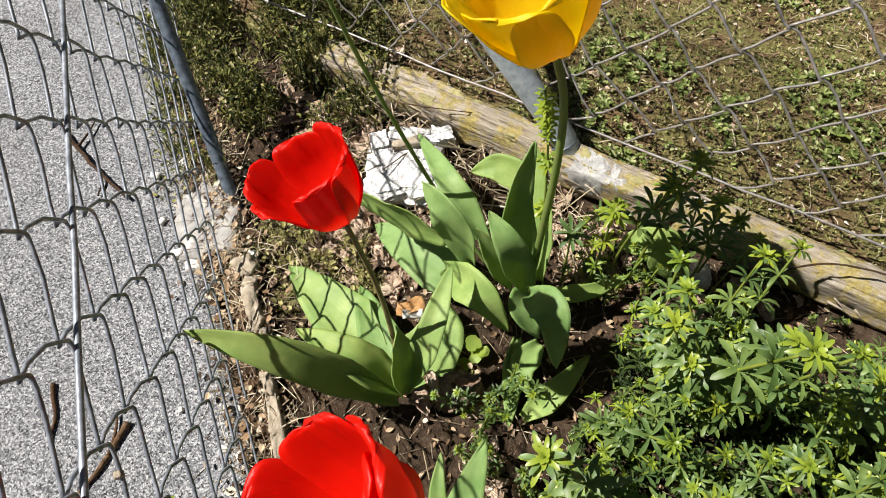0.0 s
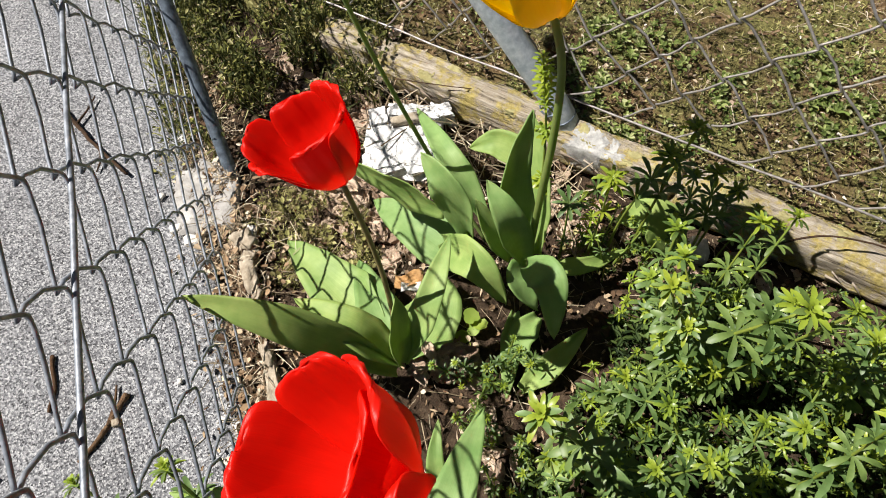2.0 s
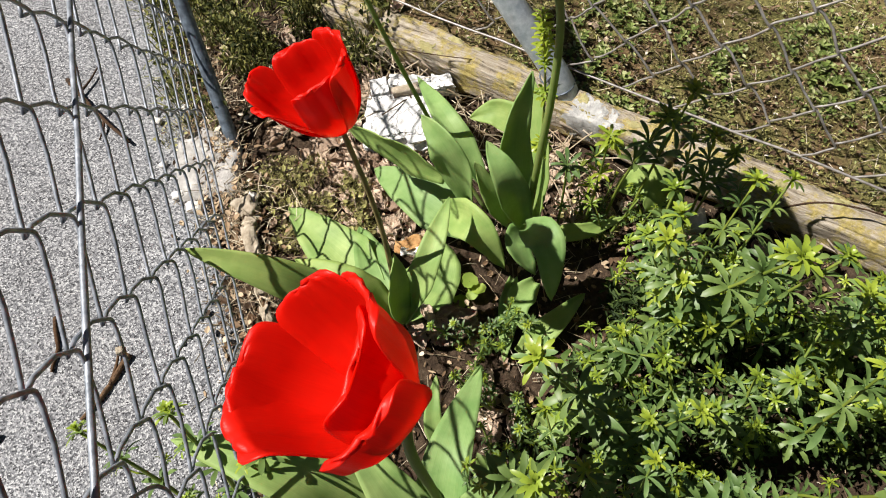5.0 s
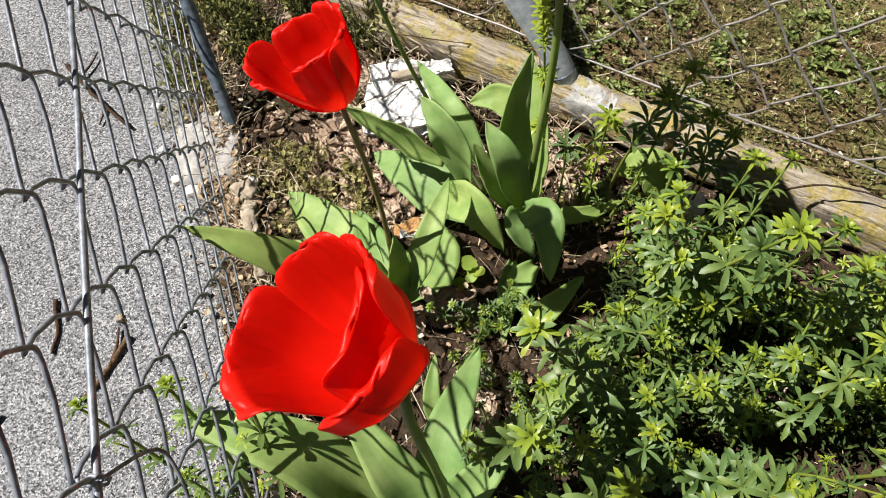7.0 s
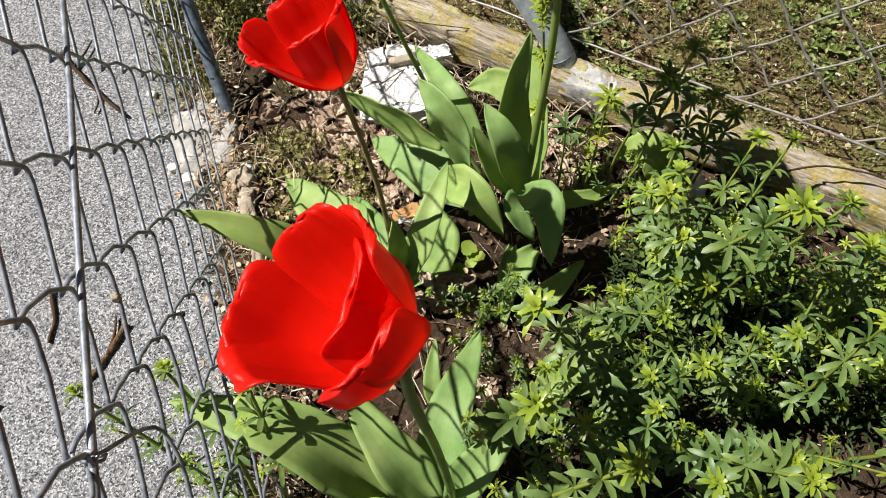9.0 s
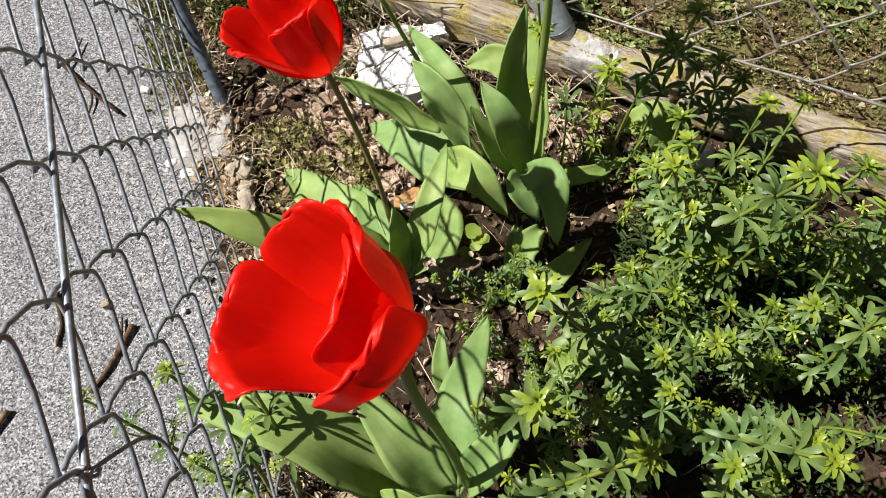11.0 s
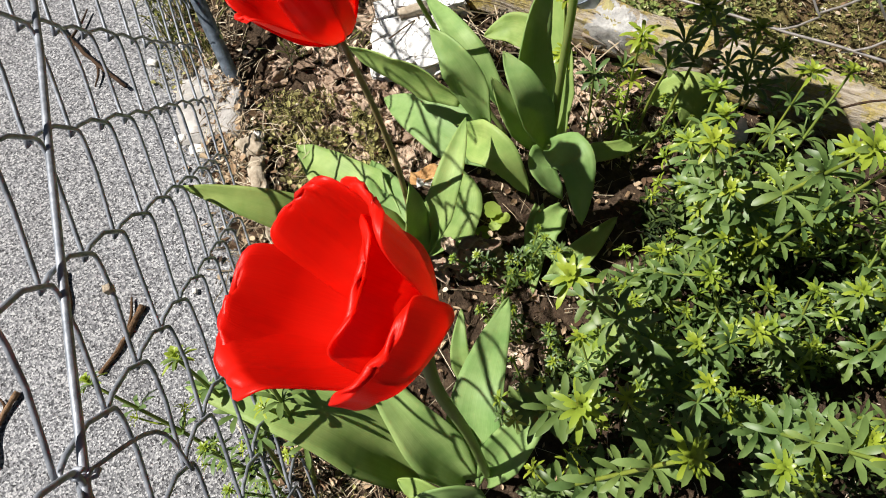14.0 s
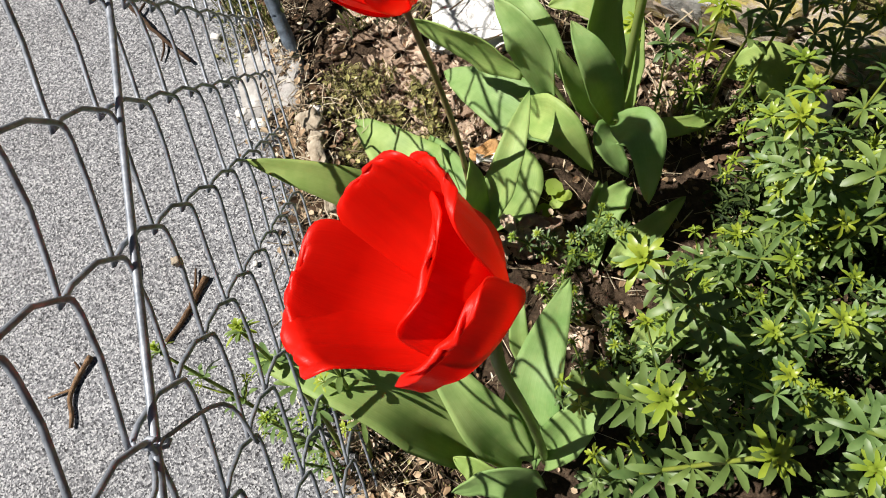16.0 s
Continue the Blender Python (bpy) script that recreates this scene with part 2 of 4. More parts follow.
def ground_sheet(name, xs, ys, height, material, label, category):
    bm = bmesh.new()
    sheet(bm, [[(x, y, height(x, y)) for x in xs] for y in ys])
    return tagged(part(name, bm, material), label, category, kind="structure")


def spread(a, b, step, far):
    """Even steps from a to b, then ever longer ones out to far on both ends."""
    core = [a + step * k for k in range(int((b - a) / step) + 1)]
    out, s, lo, hi = core[:], step, a, b
    while hi < far:
        s *= 1.5
        lo, hi = lo - s, hi + s
        out = [lo] + out + [hi]
    return out


def ground_height(x, y):
    inside = min(1.0, max(0.0, (x - fence_x(y) + 0.045) / 0.03)) if abs(x) < 2 and abs(y) < 2 else 0.0
    near = 1.0 if abs(x) < 1.2 and abs(y) < 1.6 else 0.2
    low = -0.02 * (1 - inside)
    return low + near * inside * bed_height(x, y) - 0.004


ground_sheet("ground", spread(-0.2, 0.7, 0.0075, 400), spread(0.0, 1.1, 0.0075, 400), ground_height, SOIL,
             "dark soil with mossy litter and debris", "soil")


def lawn_height(u, v):
    return 0.010 * noise.noise((u * 7, v * 7, 5.0)) + 0.006 * noise.noise((u * 40, v * 40, 2.0)) + 0.003 * noise.noise((u * 120, v * 120, 2.0))


def build_lawn():
    """Mossy ground behind the timber edging: a sheet that follows it and runs out far behind."""
    bm = bmesh.new()
    us = [-30, -10, -3, -1, -0.5] + [-0.3 + 0.009 * k for k in range(150)] + [1.3, 2, 4, 10, 30]
    vs = [0.0 + 0.009 * k for k in range(70)]
    vs += [0.8, 1.2, 2.5, 6, 20, 60]
    grid = []
    d, n = Vector((0.848, -0.53)), Vector((0.53, 0.848))
    for v in vs:
        row = []
        for u in us:
            p = Vector((-0.03, 0.715)) + d * u + n * v
            p.x = max(p.x, fence_x(p.y) + 0.01)
            z = 0.012 + (lawn_height(u, v) if v < 0.7 and -0.4 < u < 1.1 else 0)
            if v == 0.0:
                z = -0.02
            row.append((p.x, p.y, z))
        grid.append(row)
    sheet(bm, grid)
    return tagged(part("lawn", bm, MOSS), "mossy ground with sparse clover and bare soil", "lawn", kind="structure")


build_lawn()


def build_pavement():
    bm = bmesh.new()
    ys = [-60, -20, -8, -3, -1, -0.3] + [-0.2 + 0.02 * k for k in range(70)] + [1.6, 3, 8, 25, 80]
    grid = []
    for y in ys:
        edge = fence_x(y) - 0.018 + 0.008 * noise.noise((y * 22, 0.5, 0)) if -0.3 < y < 1.3 else fence_x(y) - 0.018
        row = [(edge + 0.001, y, -0.03), (edge, y, -0.004), (edge - 0.004, y, 0.0)]
        row += [(edge - 0.02 - 0.03 * k, y, 0.0 + 0.002 * noise.noise((k * 0.3, y * 4, 3))) for k in range(24)]
        row += [(edge - 1.5, y, 0), (edge - 4, y, 0)]
        grid.append(row[::-1])
    sheet(bm, grid)
    return tagged(part("pavement", bm, PAVING), "pale grey exposed aggregate footpath", "footpath", kind="structure")


build_pavement()


# ---- chain-link fences ----
def link_wire(h, v, shear, rows, r, depth, bow, at, wild):
    """One zigzag wire in the plane x (along), z (up), hooking round its neighbours; the lowest bend at the origin."""
    pts = []
    half = 0.5 * h + 0.0012
    for k in range(2 * rows):
        for f in (0.0, 0.06, 0.16, 0.5, 0.84, 0.94):
            u = k + f
            side = f if k % 2 == 0 else 1 - f
            ease = side + 0.035 * math.sin(2 * math.pi * side)
            y = depth * math.cos(math.pi * u)
            z = u * v * 0.5
            belly = bow * math.sin(math.pi * f) ** 0.8
            x = ease * half + shear * z + belly
            q = Vector(((at[0] + x) * 16, (at[1] + z) * 16, 3.0))
            d = noise.noise_vector(q) * wild + noise.noise_vector(q * 2.7) * wild * 0.4
            pts.append((x + d.x, y + d.y * 1.3, z + d.z))
    bm = bmesh.new()
    return tube(bm, pts, r, 6)


def build_fence(label, base, along, h, v, shear, s0, z0, first, count, rows, r, material, depth=0.0020, bow=0.0068, wild=0.0012):
    fence = thing("chain_link_fence", label, "fence", (base[0], base[1], 0))
    d = Vector((along[0], along[1], 0)).normalized()
    turn = Matrix(((d.x, -d.y, 0, 0), (d.y, d.x, 0, 0), (0, 0, 1, 0), (0, 0, 0, 1)))
    rng = random.Random(4)
    for k in range(first, first + count):
        # every second wire starts half a step lower, so that the bends of neighbours meet
        low = 0.5 * v if k % 2 else 0.0
        at = (s0 + k * h * 0.5 - shear * low, z0 - low)
        ob = part("wire", link_wire(h, v, shear, rows if k > 5 else rows - 1, r, depth, bow, at, wild), material, fence)
        ob.matrix_basis = turn @ pose(at[0], 0, at[1], rng.uniform(-0.4, 0.4), 0, rng.uniform(-0.6, 0.6))
    return fence, turn


LEFT_BASE, LEFT_ALONG = (-0.045, 0.20), (-0.313, 0.95)
RIGHT_BASE, RIGHT_ALONG = (-0.001, 0.715), (0.854, -0.52)
fence_l, turn_l = build_fence("galvanised chain-link fence along the footpath", LEFT_BASE, LEFT_ALONG, 0.0645, 0.0545, 0.268,
                              -0.0361, 0.0518, -16, 58, 7, 0.00108, GALV)
fence_r, turn_r = build_fence("weathered chain-link fence behind the timber edging", RIGHT_BASE, RIGHT_ALONG, 0.0563, 0.059, -0.14,
                              -0.0002, 0.0792, -6, 46, 14, 0.00105, GALV_OLD, bow=0.0012, wild=0.0065)


def fence_bar(fence, turn, s0, s1, z, r, material, name, sag=0.0, out=0.0, seed=1, wild=0.0012):
    bm = bmesh.new()
    pts = []
    for k in range(41):
        s = s0 + (s1 - s0) * k / 40
        pts.append((s, out + wild * noise.noise((s * 14, seed, 0)), z + sag * math.sin(math.pi * k / 40) + wild * noise.noise((s * 11, 0, seed))))
    tube(bm, pts, r, 8)
    ob = part(name, bm, material, fence)
    ob.matrix_basis = turn
    return ob


fence_bar(fence_l, turn_l, -0.6, 1.3, 0.2925, 0.0016, GALV, "tension_wire", out=-0.0035)
fence_bar(fence_r, turn_r, -0.5, 1.2, 0.0525, 0.0012, GALV_OLD, "tension_wire", out=-0.001, wild=0.003)

# the tie that is twisted round the wires, and the bent wire ends beside it
bm = bmesh.new()
tube(bm, [(-0.066 + 0.0015 * math.sin(k * 1.3), -0.003 + 0.0030 * math.cos(k * 1.3), 0.286 + 0.0009 * k) for k in range(16)], 0.0008, 6)
tie = part("wire_tie", bm, GALV, fence_l, "bright twisted tie wire")
tie.matrix_basis = turn_l
for k, (a, b, c) in enumerate((((-0.066, 0, 0.29), (-0.085, -0.008, 0.305), (-0.10, -0.002, 0.33)), ((-0.066, 0, 0.29), (-0.052, -0.012, 0.262), (-0.066, -0.015, 0.245)))):
    bm = bmesh.new()
    tube(bm, curve_points((a, b, c), 10), 0.0009, 6)
    part("wire_end", bm, GALV, fence_l).matrix_basis = turn_l


def build_post(label, ctrl, r, material, name, category):
    post = thing(name, label, category, ctrl[0])
    bm = bmesh.new()
    tube(bm, curve_points(ctrl, 24), r, 20)
    settle(part("pipe", bm, material), post)
    return post


post_l = build_post("dark galvanised diagonal fence brace beside the footpath", ((-0.130, 0.509, -0.035), (-0.1632, 0.6097, 0.0807), (-0.2303, 0.8136, 0.3206), (-0.290, 0.994, 0.530)), 0.0070, POSTGREY, "fence_brace", "post")
for f in (0.22, 0.48, 0.75):
    bm = bmesh.new()
    a, b = Vector((-0.1632, 0.6097, 0.0807)), Vector((-0.290, 0.994, 0.530))
    d = (b - a).normalized()
    e1 = d.orthogonal().normalized()
    e2 = d.cross(e1)
    tube(bm, [a.lerp(b, f) + (e1 * math.cos(t) + e2 * math.sin(t)) * 0.0094 + d * 0.0008 * t for t in (0.4 * k for k in range(18))], 0.0012, 6)
    settle(part("tie_wire", bm, GALV), post_l)
pipe_r = build_post("pale blue-grey metal pipe bracing the fence from the timber edging", ((0.222, 0.5535, 0.025), (0.204, 0.5643, 0.060), (0.1566, 0.5933, 0.1234), (0.0259, 0.6728, 0.2989), (-0.08, 0.737, 0.441)), 0.0129, PIPE, "leaning_pipe", "pipe")
for k in range(3):
    bm = bmesh.new()
    a, b = Vector((0.222, 0.5535, 0.030)), Vector((0.1566, 0.5933, 0.1234))
    c, d = a.lerp(b, 0.18 + 0.075 * k), (b - a).normalized()
    e1 = d.orthogonal().normalized()
    e2 = d.cross(e1)
    tube(bm, [c + (e1 * math.cos(t) + e2 * math.sin(t)) * 0.0139 + d * 0.003 * math.sin(t * (1 + k) + k) for t in (0.33 * i for i in range(20))], 0.0009, 6)
    settle(part("wire_loop", bm, POSTGREY, None, "dark wire wound round the pipe"), pipe_r)


# ---- timber edging ----
def build_timber(a, b, w, hgt, seed, label, taper=0.0, paint=0.0):
    """A split, weathered rail lying along a line, with ragged ends."""
    a, b = Vector(a), Vector(b)
    d = (b - a).normalized()
    n = Vector((-d.y, d.x, 0)).normalized()
    log = thing("timber_edging", label, "edging", a, "timber edging")
    bm = bmesh.new()
    grid = []
    L = (b - a).length
    steps = max(12, int(L / 0.004))
    ring = 44
    for i in range(steps + 1):
        u = i / steps
        row = []
        for j in range(ring + 1):
            t = 2 * math.pi * (j % ring) / ring
            c, s_ = math.cos(t), math.sin(t)
            x = math.copysign(abs(c) ** 0.6, c) * w * 0.5
            z = math.copysign(abs(s_) ** 0.6, s_) * hgt * 0.5
            k = 1 + 0.24 * noise.noise((u * L * 12, c * 2, s_ * 2 + seed)) + 0.17 * noise.noise((u * L * 22, c * 7, s_ * 7 + seed)) + 0.07 * noise.noise((u * L * 90, c * 20, s_ * 20))
            end = 0.016 * noise.noise((c * 3 + seed, s_ * 3, 0.0)) if i in (0, steps) else 0.0
            k *= 1 - taper * u
            p = a + d * (u * L + end) + n * x * k + Vector((0, 0, z * k))
            row.append(p)
        grid.append(row)
    sheet(bm, grid)
    for row in (grid[0], grid[-1]):
        vs = [bm.verts.new(p) for p in row[:-1]]
        mid = bm.verts.new(sum((Vector(p) for p in row[:-1]), Vector()) / ring + d * (0.006 if row is grid[-1] else -0.006))
        for j in range(ring):
            bm.faces.new((vs[j], vs[(j + 1) % ring], mid))
    bmesh.ops.remove_doubles(bm, verts=bm.verts[:], dist=0.0003)
    bmesh.ops.recalc_face_normals(bm, faces=bm.faces[:])
    settle(part("rail", bm, TIMBER), log)

    rng = random.Random(seed)

    def surface(u, t, out):
        """A place on the rail's skin, a little proud of it."""
        x, y = min(max(u, 0.0), 0.999) * steps, (t / (2 * math.pi) * ring) % ring
        i, j = int(x), int(y)
        p = (Vector(grid[i][j]).lerp(Vector(grid[i + 1][j]), x - i)).lerp(Vector(grid[i][j + 1]).lerp(Vector(grid[i + 1][j + 1]), x - i), y - j)
        away = p - (a + d * (u * L))
        away -= d * away.dot(d)
        return p + away.normalized() * out

    def crust(name, material, label, u0, t0, du, dt, ragged):
        """A thin flaking patch with an uneven outline."""
        k0 = rng.uniform(0, 99)
        bm = bmesh.new()
        rows = []
        for q in range(7):
            f = q / 6
            row = []
            for k in range(41):
                b = 2 * math.pi * (k % 40) / 40
                r = f * (1 + ragged * noise.noise((math.cos(b) * 1.4 + k0, math.sin(b) * 1.4, 0)) + 0.6 * ragged * noise.noise((math.cos(b) * 5 + k0, math.sin(b) * 5, 1)))
                row.append(surface(u0 + du * r * math.cos(b), t0 + dt * r * math.sin(b), 0.0008 * (1 - f ** 8) - 0.0001))
            rows.append(row)
        sheet(bm, rows)
        settle(part(name, bm, material, None, label), log)
    for k in range(int(L * 60)):
        crust("lichen", LICHEN, "yellow-grey lichen crust", rng.uniform(0.03, 0.97), rng.uniform(0.8, 2.4), rng.uniform(0.003, 0.010) / L, rng.uniform(0.12, 0.30), 0.9)
    if paint:
        crust("paint", PAINT, "flaking white paint", paint, 2.35, 0.025 / L, 1.15, 0.6)
        crust("paint", PAINT, "flaking white paint", paint + 0.07, 2.1, 0.010 / L, 0.5, 0.9)
    # torn fibres along the front
    for k in range(int(L * 70)):
        u = rng.uniform(0.02, 0.98) if k % 2 else rng.uniform(0.02, 0.25)
        p = a + d * (u * L) - n * w * rng.uniform(0.42, 0.56) + Vector((0, 0, hgt * rng.uniform(-0.25, 0.25)))
        q = p + d * rng.uniform(0.010, 0.035) - n * rng.uniform(-0.001, 0.005) - Vector((0, 0, rng.uniform(0.002, 0.016)))
        bm = bmesh.new()
        tube(bm, [p, p.lerp(q, 0.5) + n * 0.001, q], lambda v: rng.uniform(0.0007, 0.0017) * (1.1 - v), 5)
        settle(part("splinter", bm, FIBRE), log)
    return log


build_timber((-0.044, 0.719, 0.018), (0.012, 0.684, 0.020), 0.034, 0.044, 1.0, "short broken stub of lichen-covered timber")
build_timber((0.022, 0.675, 0.020), (0.316, 0.490, 0.021), 0.036, 0.046, 2.0, "split weathered timber rail with yellow lichen and white paint", 0.0, 0.745)
build_timber((0.322, 0.486, 0.020), (0.62, 0.300, 0.020), 0.037, 0.046, 3.0, "weathered timber rail with yellow lichen")


# ---- tulips ----
def tulip_leaf(plant, base, mid, tip, width, facing, fold=0.22, rows=22):
    """A broad pointed leaf that clasps at the base and is slightly folded along the middle."""
    pts = curve_points((base, mid, tip), rows)
    nrm = Vector(facing)
    seed = base[0] * 91 + tip[1] * 57
    grid = []
    for k, p in enumerate(pts):
        u = k / rows
        d = (pts[min(k + 1, rows)] - pts[max(k - 1, 0)]).normalized()
        n = (nrm - d * nrm.dot(d)).normalized()
        side = d.cross(n)
        w = width * 0.5 * (0.32 * (1 - u) + 1.0) * min(1.0, (u * 2.2 + 0.30)) * max(0.0, 1 - u ** 2.8) ** 0.78 / 1.06
        w *= 1 + 0.05 * noise.noise((u * 5.0, seed, 3.0))
        row = []
        for j in range(9):
            v = j / 4 - 1
            lift = fold * abs(v) ** 1.4 * w + 0.10 * width * noise.noise((u * 4.0, v * 1.3, seed)) * abs(v) + 0.05 * width * noise.noise((u * 11, v * 0.7, seed)) * v * v
            lift += (0.8 * (1 - u) ** 5) * w * v * v
            row.append(p + side * (v * w) + n * lift)
        grid.append(row)
    bm = bmesh.new()
    sheet(bm, grid)
    ob = thicken(part("leaf", bm, LEAF), 0.0009)
    return settle(ob, plant)


def tulip_stem(plant, ctrl, r0, r1, material):
    bm = bmesh.new()
    tube(bm, curve_points(ctrl, 26), lambda u: r0 + (r1 - r0) * u, 10)
    return settle(part("stem", bm, material), plant)


def tulip_flower(plant, at, axis, roll, H, R, material, seed, petals, name="flower"):
    """Six blunt petals in two rings round the axis; each: height, opening, turn, breadth, radius and length of the rolled rim."""
    axis = Vector(axis).normalized()
    e1 = Vector((0.75, -0.65, 0.25))
    e1 = (e1 - axis * e1.dot(axis)).normalized()
    e2 = axis.cross(e1)
    at = Vector(at)
    flower = new(name)
    flower.empty_display_size = 0.01
    flower.location = at
    settle(flower, plant)
    for k, (tall, opening, turned, broad, lip, rolled) in enumerate(petals):
        outer = k % 2
        phi = radians(roll - 60 * k + turned)
        rad = e1 * math.cos(phi) + e2 * math.sin(phi)
        tan = e1 * -math.sin(phi) + e2 * math.cos(phi)
        Hk, W, lip_r = H * tall, R * broad, R * lip
        grid = []
        n, m = 40, 28
        for i in range(n + 1):
            u = i / n
            # the last part of the petal rolls outwards
            over = max(0.0, u - 1 + rolled) / rolled
            b = min(u, 1 - rolled) / (1 - rolled)
            r = R * (0.12 + 0.88 * math.sin(math.pi / 2 * min(1.0, b * 1.35)) ** 0.85) * (1.04 if outer else 0.95)
            r += R * opening * max(0.0, b - 0.4) ** 1.5
            h = (Hk - lip_r) * (b ** 1.1)
            w = W * ((0.30 + 0.70 * math.sin(math.pi / 2 * u / 0.58)) if u < 0.58 else max(0.0, 1 - ((u - 0.58) / 0.42) ** 5.0) ** 0.5)
            bend = R * (1.12 + 0.40 * u)
            row = []
            for j in range(m + 1):
                v = 2 * j / m - 1
                ang = v * w / bend
                inward = (1 - math.cos(ang)) * bend
                edge = max(0.0, abs(v) - 0.72) / 0.28
                uneven = 1 + 0.3 * noise.noise((v * 2.1 + k * 1.7, seed * 2.3, 0.4))
                a = over * 2.6 * uneven
                rim = lip_r * uneven * min(1.0, w / W + 0.2)
                curl = 0.06 * R * edge * edge * (0.15 + u)
                crease = 0.05 * R * noise.noise((v * 2.3 + k * 3.7, u * 1.8, seed)) + 0.015 * R * noise.noise((v * 7 + k, u * 2.5, seed + 3)) * u
                crease -= 0.03 * R * math.exp(-(v / 0.14) ** 2) * u
                top = 0.06 * Hk * noise.noise((v * 2.4, k * 5.1, seed)) * u ** 4
                wave = 0.05 * R * noise.noise((v * 3.1 + 7, k * 2.3, u * 3 + seed)) * edge
                row.append(at + rad * (r + rim * (1 - math.cos(a)) - inward + curl + crease) + tan * (math.sin(ang) * bend + wave) + axis * (h + rim * math.sin(a) + top))
            grid.append(row)
        bm = bmesh.new()
        sheet(bm, grid)
        ob = thicken(part("petal", bm, material), 0.0007)
        ob.parent = flower
        ob.matrix_parent_inverse = (Matrix.Translation(at)).inverted()
    return flower


tulip_a = thing("tulip", "red tulip with broad grey-green leaves in the bed", "tulip", (0.050, 0.316, 0.0), "tulips")
tulip_b = thing("tulip", "yellow tulip with a dense clump of leaves", "tulip", (0.165, 0.408, 0.0), "tulips")
tulip_c = thing("tulip", "tall open red tulip with large leaves beside the fence", "tulip", (0.095, 0.147, 0.0), "tulips")
tulip_l = thing("tulip_seedling", "single young tulip leaf among the whorled plants", "tulip", (0.15, 0.235, 0.0))
# leaves of the tulips, base, middle, tip, width and facing
tulip_leaf(tulip_a, (0.047, 0.312, 0.020), (-0.018, 0.313, 0.118), (-0.086, 0.323, 0.155), 0.030, (-0.02, -0.46, 0.89), 0.20)
tulip_leaf(tulip_a, (0.048, 0.315, 0.030), (0.016, 0.328, 0.078), (-0.033, 0.355, 0.075), 0.032, (0.15, 0.0, 0.99), 0.25)
tulip_leaf(tulip_a, (0.031, 0.349, 0.020), (-0.017, 0.397, 0.015), (-0.068, 0.452, 0.002), 0.051, (-0.19, -0.01, 0.98))
tulip_leaf(tulip_a, (0.046, 0.323, 0.020), (0.028, 0.366, 0.030), (0.006, 0.424, 0.008), 0.037, (-0.04, 0.10, 0.99))
tulip_leaf(tulip_a, (0.052, 0.309, 0.040), (0.054, 0.325, 0.080), (0.053, 0.344, 0.100), 0.025, (0.79, -0.53, 0.30))
tulip_leaf(tulip_a, (0.055, 0.312, 0.040), (0.080, 0.346, 0.090), (0.097, 0.396, 0.100), 0.022, (-0.19, -0.50, 0.84))
tulip_leaf(tulip_a, (0.053, 0.323, 0.020), (0.081, 0.363, 0.020), (0.089, 0.399, 0.020), 0.047, (0.19, -0.09, 0.98))
tulip_leaf(tulip_b, (0.113, 0.419, 0.060), (0.096, 0.430, 0.115), (0.075, 0.457, 0.130), 0.031, (-0.45, -0.65, 0.61), 0.15)
tulip_leaf(tulip_b, (0.127, 0.449, 0.040), (0.096, 0.490, 0.080), (0.065, 0.567, 0.060), 0.024, (-0.05, -0.19, 0.98))
tulip_leaf(tulip_b, (0.094, 0.436, 0.070), (0.049, 0.454, 0.090), (0.003, 0.476, 0.100), 0.029, (-0.36, -0.92, 0.14))
tulip_leaf(tulip_b, (0.121, 0.402, 0.020), (0.064, 0.449, 0.026), (0.017, 0.494, 0.006), 0.046, (-0.07, -0.25, 0.96), 0.12)
tulip_leaf(tulip_b, (0.090, 0.424, 0.040), (0.119, 0.383, 0.070), (0.143, 0.364, 0.030), 0.031, (-0.39, -0.48, 0.79))
tulip_leaf(tulip_b, (0.158, 0.407, 0.040), (0.150, 0.432, 0.120), (0.163, 0.462, 0.170), 0.029, (0.36, -0.86, 0.35))
tulip_leaf(tulip_b, (0.176, 0.407, 0.040), (0.173, 0.446, 0.100), (0.169, 0.483, 0.140), 0.031, (-0.77, -0.53, 0.35))
tulip_leaf(tulip_b, (0.160, 0.398, 0.050), (0.143, 0.397, 0.120), (0.127, 0.420, 0.140), 0.025, (0.33, -0.88, 0.34))
tulip_leaf(tulip_b, (0.149, 0.404, 0.040), (0.132, 0.411, 0.080), (0.118, 0.423, 0.110), 0.019, (0.45, -0.79, 0.41))
tulip_leaf(tulip_b, (0.180, 0.521, 0.020), (0.147, 0.542, 0.030), (0.117, 0.546, 0.020), 0.030, (-0.22, -0.54, 0.81))
tulip_leaf(tulip_b, (0.159, 0.375, 0.080), (0.173, 0.349, 0.100), (0.178, 0.321, 0.055), 0.028, (-0.10, -0.35, 0.93), 0.12)
tulip_leaf(tulip_b, (0.163, 0.395, 0.040), (0.154, 0.376, 0.050), (0.170, 0.357, 0.030), 0.027, (0.39, -0.17, 0.90))
tulip_leaf(tulip_b, (0.153, 0.368, 0.000), (0.145, 0.323, 0.010), (0.140, 0.288, 0.000), 0.018, (-0.02, 0.00, 1.00))
tulip_leaf(tulip_b, (0.153, 0.296, 0.000), (0.182, 0.314, 0.020), (0.216, 0.348, 0.008), 0.021, (0.00, -0.16, 0.99))
tulip_leaf(tulip_b, (0.172, 0.359, 0.010), (0.155, 0.337, 0.012), (0.158, 0.313, 0.010), 0.023, (0.01, -0.00, 1.00))
tulip_leaf(tulip_b, (0.308, 0.425, 0.012), (0.279, 0.436, 0.050), (0.251, 0.447, 0.030), 0.038, (-0.15, -0.45, 0.88), 0.08)
